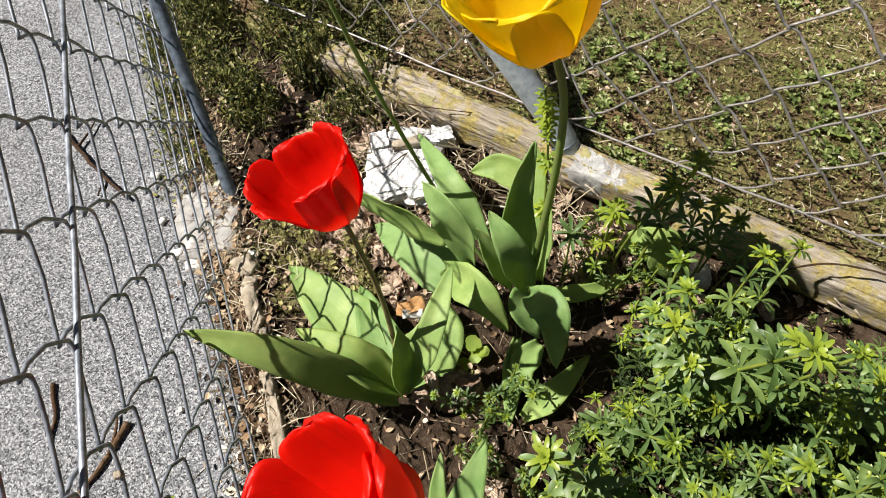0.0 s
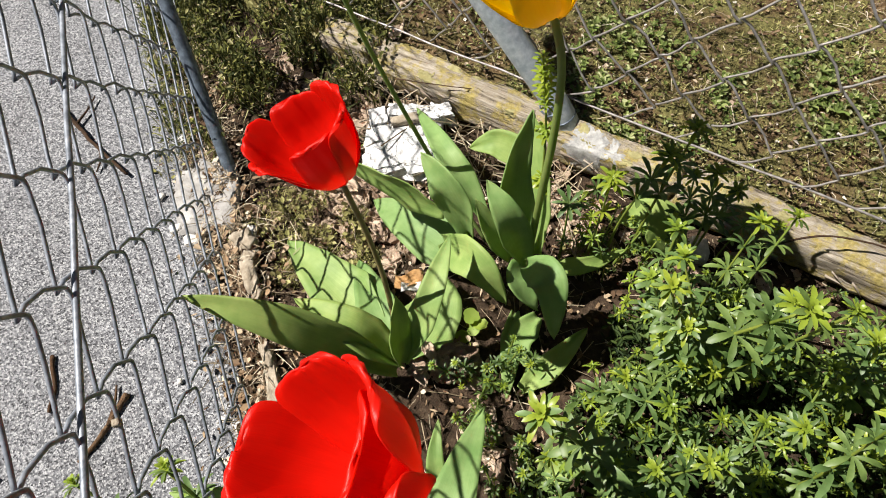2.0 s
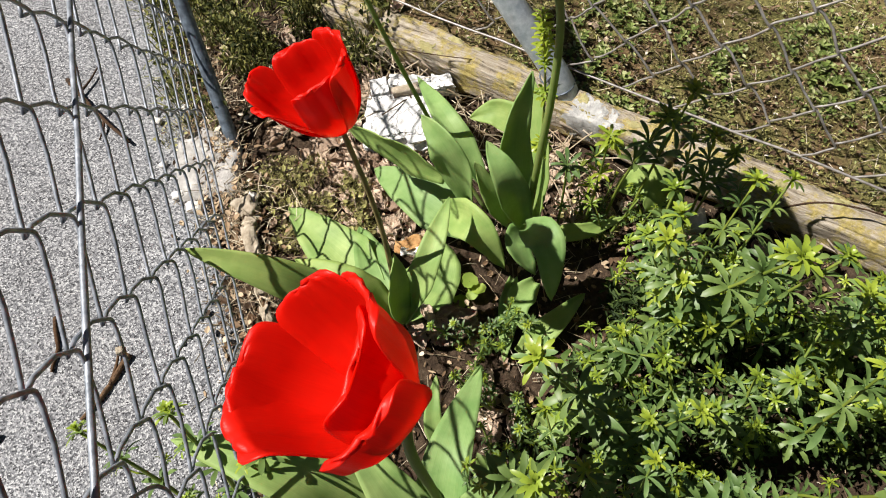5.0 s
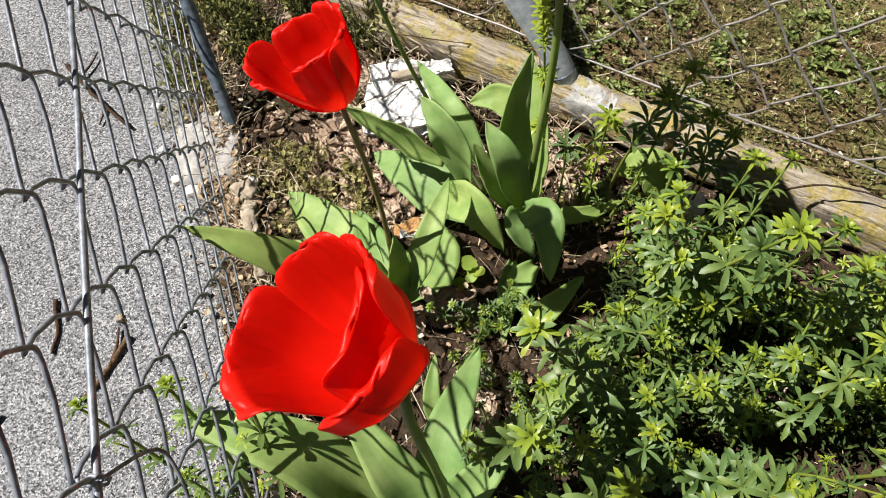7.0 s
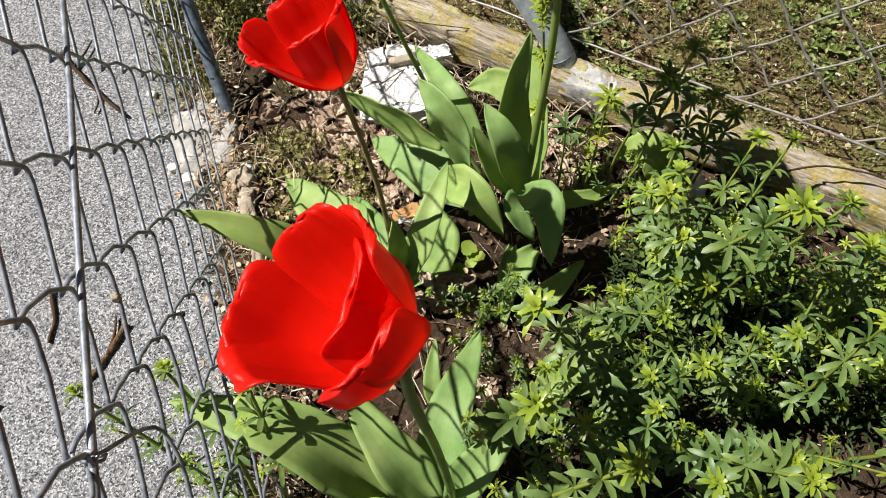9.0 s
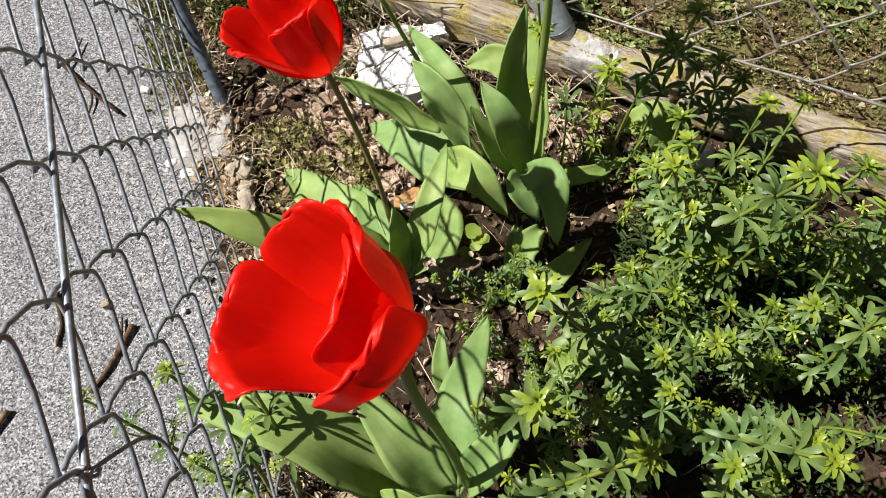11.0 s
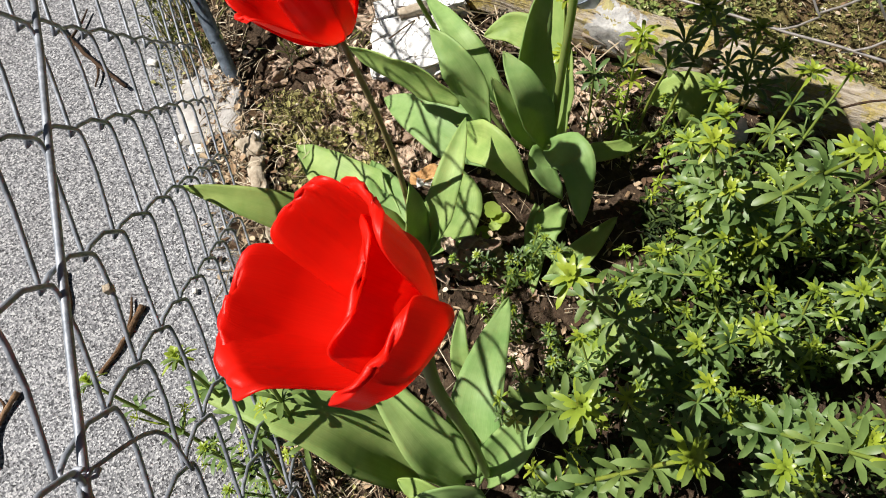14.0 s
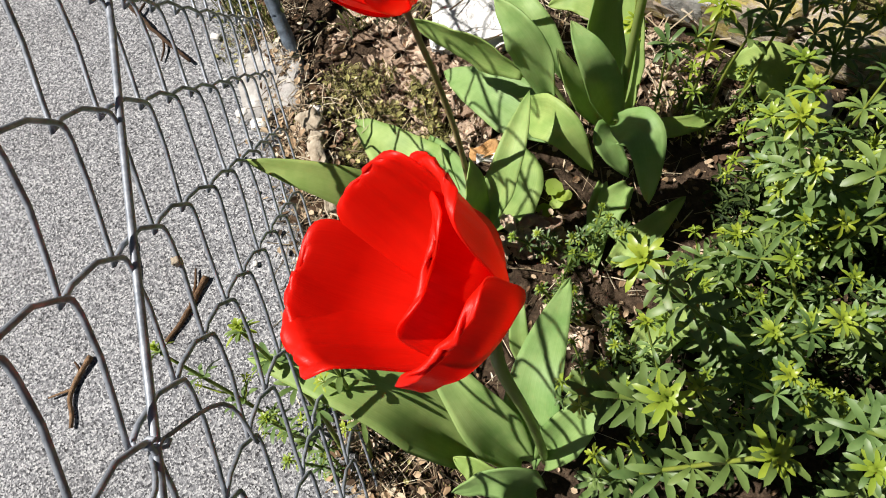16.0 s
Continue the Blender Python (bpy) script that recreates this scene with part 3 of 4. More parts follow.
tulip_leaf(tulip_b, (0.176, 0.399, 0.030), (0.217, 0.400, 0.030), (0.259, 0.420, 0.020), 0.015, (0.20, -0.34, 0.92))
tulip_leaf(tulip_c, (0.084, 0.145, 0.040), (0.094, 0.196, 0.080), (0.119, 0.267, 0.055), 0.033, (-0.11, -0.09, 0.99))
tulip_leaf(tulip_c, (0.085, 0.206, 0.050), (0.082, 0.226, 0.070), (0.085, 0.254, 0.076), 0.013, (0.06, -0.48, 0.88))
tulip_leaf(tulip_c, (0.049, 0.147, 0.030), (-0.005, 0.182, 0.100), (-0.087, 0.202, 0.115), 0.040, (0.44, -0.26, 0.86), 0.45)
tulip_leaf(tulip_c, (0.081, 0.145, 0.050), (0.055, 0.172, 0.090), (0.025, 0.211, 0.110), 0.032, (0.36, -0.44, 0.82), 0.30)
tulip_leaf(tulip_c, (0.095, 0.145, 0.060), (0.114, 0.162, 0.100), (0.138, 0.180, 0.110), 0.024, (-0.44, -0.52, 0.74))
tulip_leaf(tulip_c, (0.111, 0.171, 0.080), (0.121, 0.182, 0.100), (0.113, 0.189, 0.120), 0.019, (-0.12, -0.90, 0.41))
tulip_leaf(tulip_c, (0.090, 0.128, 0.060), (0.071, 0.132, 0.090), (0.039, 0.125, 0.080), 0.025, (0.31, -0.64, 0.70))
tulip_leaf(tulip_c, (0.064, 0.130, 0.050), (0.052, 0.138, 0.060), (0.037, 0.146, 0.060), 0.019, (-0.01, -0.54, 0.84))
tulip_leaf(tulip_l, (0.161, 0.219, 0.050), (0.176, 0.224, 0.080), (0.190, 0.229, 0.110), 0.024, (-0.70, -0.57, 0.43))
# end of the leaves
tulip_stem(tulip_a, ((0.050, 0.316, -0.01), (0.049, 0.342, 0.10), (0.044, 0.354, 0.165), (0.0375, 0.3555, 0.235)), 0.0022, 0.0018, STEM_RED)
tulip_stem(tulip_b, ((0.164, 0.402, -0.01), (0.166, 0.404, 0.11), (0.171, 0.414, 0.20), (0.170, 0.421, 0.255), (0.163, 0.436, 0.283)), 0.0031, 0.0026, STEM)
tulip_stem(tulip_b, ((0.130, 0.445, 0.0), (0.090, 0.475, 0.07), (0.046, 0.491, 0.20), (0.020, 0.500, 0.30)), 0.0021, 0.0017, STEM)
tulip_stem(tulip_c, ((0.095, 0.147, -0.01), (0.095, 0.148, 0.08), (0.090, 0.160, 0.16), (0.0835, 0.168, 0.25), (0.0828, 0.1805, 0.2700)), 0.0029, 0.0025, STEM)
tulip_flower(tulip_a, (0.0385, 0.3565, 0.2360), (-0.37, 0.18, 0.86), 30, 0.0460, 0.0230, RED, 3, (
    (0.92, 0.16, 4, 0.76, 0.10, 0.13), (0.93, -0.20, 8, 0.62, 0.11, 0.15), (0.94, 0.95, -2, 0.62, 0.08, 0.12),
    (1.08, 0.72, 8, 0.80, 0.05, 0.09), (1.02, 0.30, 2, 0.76, 0.05, 0.09), (1.07, 0.16, -2, 0.80, 0.07, 0.10)))
tulip_flower(tulip_b, (0.163, 0.438, 0.280), (-0.36, 0.05, 0.90), 40, 0.058, 0.0300, YELLOW, 5, (
    (1.06, 0.85, 3, 0.92, 0.05, 0.08), (0.98, 0.25, -4, 0.98, 0.05, 0.08), (1.0, 0.45, 5, 0.96, 0.05, 0.10),
    (1.06, 0.75, -3, 0.94, 0.05, 0.08), (1.0, 0.35, 2, 0.94, 0.05, 0.10), (1.0, 0.45, -5, 0.94, 0.05, 0.10)))
tulip_flower(tulip_c, (0.0824, 0.1815, 0.2680), (-0.604, 0.148, 0.765), 30, 0.0565, 0.0268, RED, 8, (
    (0.87, -0.42, 2, 1.00, 0.11, 0.14), (0.67, 0.12, 16, 0.92, 0.12, 0.16), (1.06, 0.46, -1, 0.92, 0.17, 0.20),
    (1.07, 0.30, 6, 0.88, 0.05, 0.09), (1.04, 0.42, -12, 0.84, 0.05, 0.09), (0.95, 0.34, -13, 0.90, 0.12, 0.13)))


# ---- whorled plants (sweet woodruff) ----
def small_leaf(bm, at, out, up, length, width, droop=0.25, fold=0.25):
    """A lance-shaped leaf with a folded midrib: 12 triangles, slightly thick."""
    side = out.cross(up).normalized()
    rows = []
    for u, w in ((0.0, 0.16), (0.38, 0.72), (0.70, 1.0), (0.91, 0.72), (1.0, 0.0)):
        c = at + out * (length * u) + up * (length * (0.16 * math.sin(u * 2.6) - droop * u * u))
        rows.append((c, w * width * 0.5))
    prev = None
    for c, w in rows:
        if w == 0.0:
            cur = (bm.verts.new(c),)
        else:
            cur = (bm.verts.new(c - side * w + up * w * fold), bm.verts.new(c), bm.verts.new(c + side * w + up * w * fold))
        if prev:
            if len(cur) == 1:
                bm.faces.new((prev[0], prev[1], cur[0]))
                bm.faces.new((prev[1], prev[2], cur[0]))
            else:
                bm.faces.new((prev[0], prev[1], cur[1], cur[0]))
                bm.faces.new((prev[1], prev[2], cur[2], cur[1]))
        prev = cur


def whorl_mesh(bm, at, axis, count, length, width, rise, rng, phase=0.0):
    e1 = axis.orthogonal().normalized()
    e2 = axis.cross(e1)
    for k in range(count):
        a = phase + 2 * math.pi * (k + rng.uniform(-0.18, 0.18)) / count
        r = rise + rng.uniform(-0.15, 0.15)
        flat = e1 * math.cos(a) + e2 * math.sin(a)
        out = (flat * math.cos(r) + axis * math.sin(r)).normalized()
        up = (axis * math.cos(r) - flat * math.sin(r)).normalized()
        small_leaf(bm, at, out, up, length * rng.uniform(0.8, 1.1), width * rng.uniform(0.85, 1.1), rng.uniform(0.1, 0.55))


def whorled_plant(height, lean, leaf, seed, side_shoots=4, gap=0.025, bare=0.22):
    """One plant: stem, whorls up the stem and a dense young tip."""
    rng = random.Random(seed)
    plant = thing("woodruff_plant", "bright green plant with whorls of narrow leaves", "woodruff", (0, 0, 0), "woodruff patch")
    a = rng.uniform(0, 6.28)
    dx, dy = math.cos(a) * lean, math.sin(a) * lean
    ctrl = [(0, 0, -0.012), (dx * 0.2 * height, dy * 0.2 * height, 0.4 * height), (dx * height, dy * height, height)]
    line = curve_points(ctrl, 16)
    bm = bmesh.new()
    tube(bm, line, lambda u: 0.0017 - 0.0008 * u, 6)
    part("stem", bm, WOODSTEM, plant)
    n = max(3, int(height * (1.22 - bare) / gap))
    for k in range(n):
        u = bare + (1 - bare) * (k + 1) / n
        i = min(15, int(u * 16))
        p = line[i].lerp(line[min(i + 1, 16)], u * 16 - i) if i < 16 else line[16]
        axis = (line[min(i + 1, 16)] - line[max(i - 1, 0)]).normalized()
        axis = (axis + Vector((rng.uniform(-0.25, 0.25), rng.uniform(-0.25, 0.25), 0))).normalized()
        young = u > 0.97
        size = leaf * (1.0 if u < 0.75 else 1.0 - 1.1 * (u - 0.75)) * rng.uniform(0.85, 1.1)
        bm = bmesh.new()
        whorl_mesh(bm, p, axis, rng.choice((6, 7, 8)), size, size * 0.24, 0.55 if young else rng.uniform(0.08, 0.75), rng, rng.uniform(0, 1))
        part("whorl", bm, WOODRUFF, plant, "", True)
    bm = bmesh.new()
    for k in range(3):
        whorl_mesh(bm, line[16] + Vector((0, 0, 0.002 * k)), Vector((dx * 0.4, dy * 0.4, 1)).normalized(), 6, leaf * (0.62 - 0.15 * k), leaf * 0.145, 0.45 + 0.3 * k, rng, k * 0.5)
    part("young_tip", bm, SPROUT, plant, "yellow-green young tip")
    for k in range(side_shoots):
        p = line[rng.randint(5, 11)]
        b = rng.uniform(0, 6.28)
        end = p + Vector((math.cos(b), math.sin(b), 1.1)).normalized() * leaf * rng.uniform(0.9, 1.4)
        bm = bmesh.new()
        tube(bm, [p, p.lerp(end, 0.5) + Vector((0, 0, -0.002)), end], 0.0006, 5)
        whorl_mesh(bm, end, (end - p).normalized(), 6, leaf * 0.48, leaf * 0.12, 0.45, rng)
        whorl_mesh(bm, end + (end - p) * 0.12, (end - p).normalized(), 5, leaf * 0.3, leaf * 0.09, 0.8, rng)
        part("side_shoot", bm, WOODRUFF if k % 3 == 2 else SPROUT, plant)
    return plant


STOCK_SIZE = ((0.19, 0.25, 0.0215), (0.16, 0.35, 0.0205), (0.13, 0.3, 0.0180), (0.10, 0.4, 0.0150), (0.075, 0.4, 0.0120), (0.05, 0.3, 0.0085), (0.26, 0.12, 0.011), (0.24, 0.2, 0.0170), (0.12, 0.15, 0.0135), (0.16, 0.12, 0.0225))
STOCK, STOCK_TOP = [], []
for k, (h, l, f) in enumerate(STOCK_SIZE):
    STOCK.append(whorled_plant(h, l, f, 11 + k, 0, 0.030, 0.48) if k == 9 else whorled_plant(h, l, f, 11 + k))
    turned = random.Random(11 + k).uniform(0, 6.28)
    STOCK_TOP.append((math.cos(turned) * l * h, math.sin(turned) * l * h))
USED = set()


def plant_at(kind, x, y, z=0.0, turn=0.0, size=1.0, tx=0.0, ty=0.0):
    src = STOCK[kind]
    m = pose(x, y, z, tx, ty, turn) @ Matrix.Scale(size, 4)
    if kind not in USED:
        USED.add(kind)
        src.matrix_basis = m
        return src
    made = copy_thing(src, m)
    made.scale = (size, size, size)
    return made


def tip_at(kind, x, y, z, turn):
    """Plants one so that its top is at the given place."""
    h = STOCK_SIZE[kind][0]
    size = z / h
    top = Matrix.Rotation(radians(turn), 3, "Z") @ Vector((*STOCK_TOP[kind], 0)) * size
    return plant_at(kind, x - top.x, y - top.y, 0, turn, size)


STOCK[8].matrix_basis = pose(-0.02, 0.10, 0.0, 0, -10, 40)
rng = random.Random(21)
# tall plants at the near side
for kind, x, y, z, turn in ((0, 0.311, 0.362, 0.158, 250), (7, 0.215, 0.135, 0.215, 75), (7, 0.255, 0.145, 0.205, 165), (7, 0.205, 0.175, 0.18, 20), (7, 0.225, 0.095, 0.22, 10), (1, 0.256, 0.210, 0.14, 10), (2, 0.207, 0.220, 0.085, 0), (2, 0.225, 0.216, 0.07, 90)):
    tip_at(kind, x, y, z, turn)
# tall plants in the middle
for kind, x, y, z, turn in ((0, 0.234, 0.305, 0.181, 0), (0, 0.303, 0.292, 0.181, 80), (1, 0.312, 0.229, 0.135, 30), (0, 0.245, 0.207, 0.148, 200), (1, 0.231, 0.244, 0.139, 130), (7, 0.172, 0.138, 0.245, 300), (6, 0.128, 0.147, 0.315, 100)):
    tip_at(kind, x, y, z, turn)
# slim plants in the shade of the yellow flower
for x, y, z, turn in ((0.262, 0.424, 0.155, 0), (0.281, 0.438, 0.165, 70), (0.303, 0.420, 0.135, 210), (0.322, 0.414, 0.120, 280), (0.343, 0.408, 0.100, 60), (0.366, 0.401, 0.085, 125), (0.292, 0.428, 0.120, 175)):
    tip_at(9, x, y, z, turn)
# small ones among the litter
for x, y, z, turn in ((0.244, 0.464, 0.075, 0), (0.250, 0.450, 0.045, 70), (0.226, 0.416, 0.050, 140), (0.408, 0.370, 0.030, 210), (0.435, 0.364, 0.030, 280)):
    tip_at(4, x, y, z, turn)
# a thin one that climbs beside the stem of the yellow tulip
def slim_plant(label, ctrl, spots, seed, leaf_material, per_whorl=8, broad=0.27):
    """A thin stem through the given places with whorls at the given heights and sizes."""
    rng = random.Random(seed)
    plant = thing("woodruff_plant", label, "woodruff", (ctrl[0][0], ctrl[0][1], 0.0), "woodruff patch")
    line = curve_points(ctrl, 60)
    bm = bmesh.new()
    tube(bm, line, lambda u: 0.0013 - 0.0006 * u, 6)
    settle(part("stem", bm, WOODSTEM), plant)
    for z, size in spots:
        p = min(line, key=lambda q: abs(q.z - z))
        bm = bmesh.new()
        axis = Vector((rng.uniform(-0.2, 0.2), rng.uniform(-0.2, 0.2), 1)).normalized()
        whorl_mesh(bm, Vector((p.x, p.y, z)), axis, per_whorl, size, size * broad, rng.uniform(0.25, 0.6), rng, rng.uniform(0, 1))
        settle(part("whorl", bm, leaf_material), plant)
    return plant


climbing = [(0.185 + 0.0055 * k, 0.0062 + 0.0035 * math.sin((0.002 + 0.0055 * k) / 0.055 * 3.1)) for k in range(10)]
climbing += [(0.146, 0.012), (0.150, 0.011), (0.155, 0.008), (0.097, 0.012), (0.102, 0.011), (0.106, 0.008), (0.06, 0.012), (0.03, 0.012)]
slim_plant("slim yellow-green whorled plant beside the yellow tulip stem",
           ((0.172, 0.425, -0.01), (0.175, 0.442, 0.09), (0.174, 0.455, 0.15), (0.169, 0.450, 0.195), (0.163, 0.448, 0.238)), climbing, 77, SPROUT)
slim_plant("slim plant with one wide green whorl beside the tulip leaves",
           ((0.196, 0.415, -0.01), (0.195, 0.414, 0.06), (0.191, 0.408, 0.119)), [(0.050, 0.008), (0.119, 0.017), (0.121, 0.008)], 78, WOODRUFF, 8, 0.22)
slim_plant("slim plant with a yellow-green top in front of the timber",
           ((0.222, 0.420, -0.01), (0.219, 0.408, 0.08), (0.213, 0.396, 0.170)), [(0.060, 0.010), (0.115, 0.012), (0.163, 0.014), (0.168, 0.013), (0.172, 0.008)], 79, SPROUT, 7, 0.24)
slim_plant("short bright whorled seedling on the litter",
           ((0.224, 0.436, -0.01), (0.223, 0.435, 0.03), (0.222, 0.433, 0.060)), [(0.030, 0.009), (0.052, 0.011), (0.060, 0.007)], 80, SPROUT, 7, 0.22)
# under the fence, reaching over the footpath
for x, y, z, turn in ((-0.071, 0.208, 0.154, 20), (-0.147, 0.206, 0.115, 140), (-0.075, 0.165, 0.10, 60), (-0.064, 0.142, 0.085, 200), (-0.018, 0.195, 0.160, 90)):
    base = Vector((-0.045 + 0.4 * (x + 0.045), 0.13 + 0.3 * (y - 0.13), 0))
    lean = Vector((x, y, z)) - base
    base = base if lean.length < 0.14 else Vector((x, y, z)) - lean.normalized() * 0.15
    size = lean.length / 0.12 if lean.length < 0.14 else 1.25
    m = Matrix.Translation(base) @ Vector((STOCK_TOP[8][0], STOCK_TOP[8][1], 0.12)).rotation_difference(lean).to_matrix().to_4x4()
    made = copy_thing(STOCK[8], m)
    made.scale = (size, size, size)


def patch_left(y):
    """Left border of the patch."""
    return 0.165 + 0.42 * (y - 0.22) if y > 0.22 else 0.150


spots = [(0.0, 0.0)]
tries = 0
while len(spots) < 250 and tries < 30000:
    tries += 1
    x, y = rng.uniform(0.13, 0.66), rng.uniform(-0.02, 0.42)
    if x < patch_left(y) + 0.006 or y > 0.405 - 0.42 * (x - 0.24) or (0.17 < x < 0.225 and 0.30 < y < 0.41) or (0.17 < x < 0.28 and 0.36 < y):
        continue
    if min(math.hypot(x - a, y - b) for a, b in spots) < (0.0225 if y > 0.17 or x < 0.20 else 0.058):
        continue
    clump = noise.noise((x * 42, y * 42, 2.5))
    if clump < -0.12:
        continue
    spots.append((x, y))
    kind = rng.choice((0, 0, 1, 1, 2, 2, 3, 3, 4, 7))
    if y > 0.345 - 0.42 * (x - 0.24):
        kind = rng.choice((2, 3, 3, 4, 4))
    if x < patch_left(y) + 0.05:
        kind = rng.choice((2, 3, 4, 4, 5))
    plant_at(kind, x, y, 0, rng.uniform(0, 360), (rng.uniform(0.75, 0.98) + 0.25 * clump) * (1.0 if y > 0.16 else 0.85), rng.uniform(-12, 12), rng.uniform(-12, 12))
# small seedlings round the tulips
for k in range(34):
    x, y = rng.uniform(0.10, 0.165), rng.uniform(0.20, 0.33)
    if k > 22:
        x, y = rng.uniform(0.20, 0.36), rng.uniform(0.36, 0.47)
    plant_at(5, x, y, 0, rng.uniform(0, 360), rng.uniform(0.6, 1.2), rng.uniform(-20, 20), rng.uniform(-20, 20))


# ---- litter, weeds and small things ----
class Bits:
    """Very many small pieces in one mesh."""

    def __init__(self):
        self.v, self.f = [], []

    def blade(self, p, d, up, length, width, curl=0.3):
        side = d.cross(up).normalized() * width * 0.5
        n = len(self.v)
        self.v += [p - side * 0.5, p + side * 0.5, p + d * length * 0.5 + up * curl * length * 0.3 + side, p + d * length * 0.5 + up * curl * length * 0.3 - side, p + d * length - up * curl * length * 0.2]
        self.f += [(n, n + 1, n + 2, n + 3), (n + 3, n + 2, n + 4)]

    def leaf(self, p, d, up, size, roundness=0.8):
        side = d.cross(up).normalized() * size * 0.5 * roundness
        n = len(self.v)
        lift = up * size * 0.12
        self.v += [p, p + d * size * 0.35 + side * 0.85 + lift, p + d * size * 0.75 + side * 0.8 + lift, p + d * size, p + d * size * 0.75 - side * 0.8 + lift, p + d * size * 0.35 - side * 0.85 + lift, p + d * size * 0.5]
        self.f += [(n, n + 1, n + 6), (n + 1, n + 2, n + 6), (n + 2, n + 3, n + 6), (n + 3, n + 4, n + 6), (n + 4, n + 5, n + 6), (n + 5, n, n + 6)]

    def straw(self, a, b, r, sag=0.0):
        d = (b - a).normalized()
        e = d.orthogonal().normalized() * r
        g = d.cross(e)
        mid = (a + b) * 0.5 + Vector((0, 0, sag))
        n = len(self.v)
        for c in (a, mid, b):
            self.v += [c + e, c - e * 0.5 + g * 0.87, c - e * 0.5 - g * 0.87]
        for k in (0, 3):
            for i in range(3):
                self.f.append((n + k + i, n + k + (i + 1) % 3, n + k + 3 + (i + 1) % 3, n + k + 3 + i))

    def chip(self, p, size, rng):
        n = len(self.v)
        a = rng.uniform(0, 6.28)
        t = Matrix.Rotation(a, 3, "Z") @ Matrix.Rotation(rng.uniform(-0.5, 0.5), 3, "X")
        lx, ly, lz = size * 1.15, size * rng.uniform(0.25, 0.8), size * rng.uniform(0.06, 0.22)
        rim = []
        for k in range(6):
            b = 1.047 * k + rng.uniform(-0.4, 0.4)
            r = rng.uniform(0.55, 1.15)
            rim.append((math.cos(b) * r, math.sin(b) * r, rng.uniform(-0.5, 1.0)))
        for z in (0, 1):
            for x, y, w in rim:
                self.v.append(p + t @ Vector((x * lx * 0.5 * (1 - 0.12 * z), y * ly * 0.5 * (1 - 0.12 * z), z * lz + 0.10 * size * w)))
        self.v.append(p + t @ Vector((rng.uniform(-0.2, 0.2) * lx, rng.uniform(-0.2, 0.2) * ly, lz * rng.uniform(0.7, 1.5))))
        self.f += [(n + 6 + i, n + 6 + (i + 1) % 6, n + 12) for i in range(6)] + [(n + i, n + (i + 1) % 6, n + 6 + (i + 1) % 6, n + 6 + i) for i in range(6)]

    def build(self, name, material, label, category):
        me = bpy.data.meshes.new(name)
        me.from_pydata([tuple(v) for v in self.v], [], self.f)
        me.materials.append(material)
        me.update()
        return tagged(new(name, me), label, category, kind="stuff")


def way(rng, rise=0.3):
    a = rng.uniform(0, 6.28)
    e = rng.uniform(-0.1, rise)
    return Vector((math.cos(a) * math.cos(e), math.sin(a) * math.cos(e), math.sin(e)))


def lawn_z(x, y):
    px, py = x + 0.03, y - 0.715
    u, v = 0.848 * px - 0.53 * py, 0.53 * px + 0.848 * py
    return (0.012 + lawn_height(u, v)) if v > 0.004 else ground_height(x, y)


# greens darkened to stand in for deep shade between the whorled plants
SHADED_UNDERGROWTH = make_bits("undergrowth darkened as shade", (0.0, (0.012, 0.024, 0.006)), (0.6, (0.034, 0.058, 0.013)), (1.0, (0.09, 0.13, 0.03)), amount=0.06)
SEEDLEAF = make_leaf("seedling leaf", (0.22, 0.33, 0.05), (0.34, 0.44, 0.10), False, 0.3, (0.5, 0.62, 0.05), 0.5, 0.3)
LITTER = make_bits("litter", (0.0, (0.03, 0.018, 0.010)), (0.35, (0.12, 0.07, 0.038)), (0.65, (0.30, 0.20, 0.115)), (0.9, (0.52, 0.40, 0.27)), (1.0, (0.70, 0.62, 0.50)))
LITTER_LAWN = make_bits("lawn litter", (0.0, (0.05, 0.03, 0.018)), (0.4, (0.17, 0.11, 0.06)), (0.8, (0.33, 0.23, 0.14)), (0.94, (0.48, 0.39, 0.28)), (1.0, (0.78, 0.74, 0.67)))
STRAW = make_bits("straw", (0.0, (0.16, 0.11, 0.07)), (0.5, (0.36, 0.29, 0.19)), (1.0, (0.62, 0.55, 0.42)))
GREENS = make_bits("small greens", (0.0, (0.06, 0.09, 0.022)), (0.4, (0.17, 0.23, 0.052)), (0.75, (0.30, 0.35, 0.115)), (1.0, (0.54, 0.55, 0.30)), amount=0.25)
MOSSY = make_bits("moss", (0.0, (0.07, 0.06, 0.023)), (0.4, (0.19, 0.17, 0.058)), (0.75, (0.33, 0.32, 0.105)), (1.0, (0.52, 0.47, 0.22)), amount=0.15)
DARKGREEN = make_bits("dark weeds", (0.0, (0.02, 0.032, 0.008)), (0.5, (0.10, 0.11, 0.026)), (0.85, (0.26, 0.26, 0.065)), (1.0, (0.44, 0.40, 0.22)), amount=0.18)

rng = random.Random(5)


def in_bed(x, y):
    return fence_x(y) - 0.02 < x and y < log_y(x) - 0.01


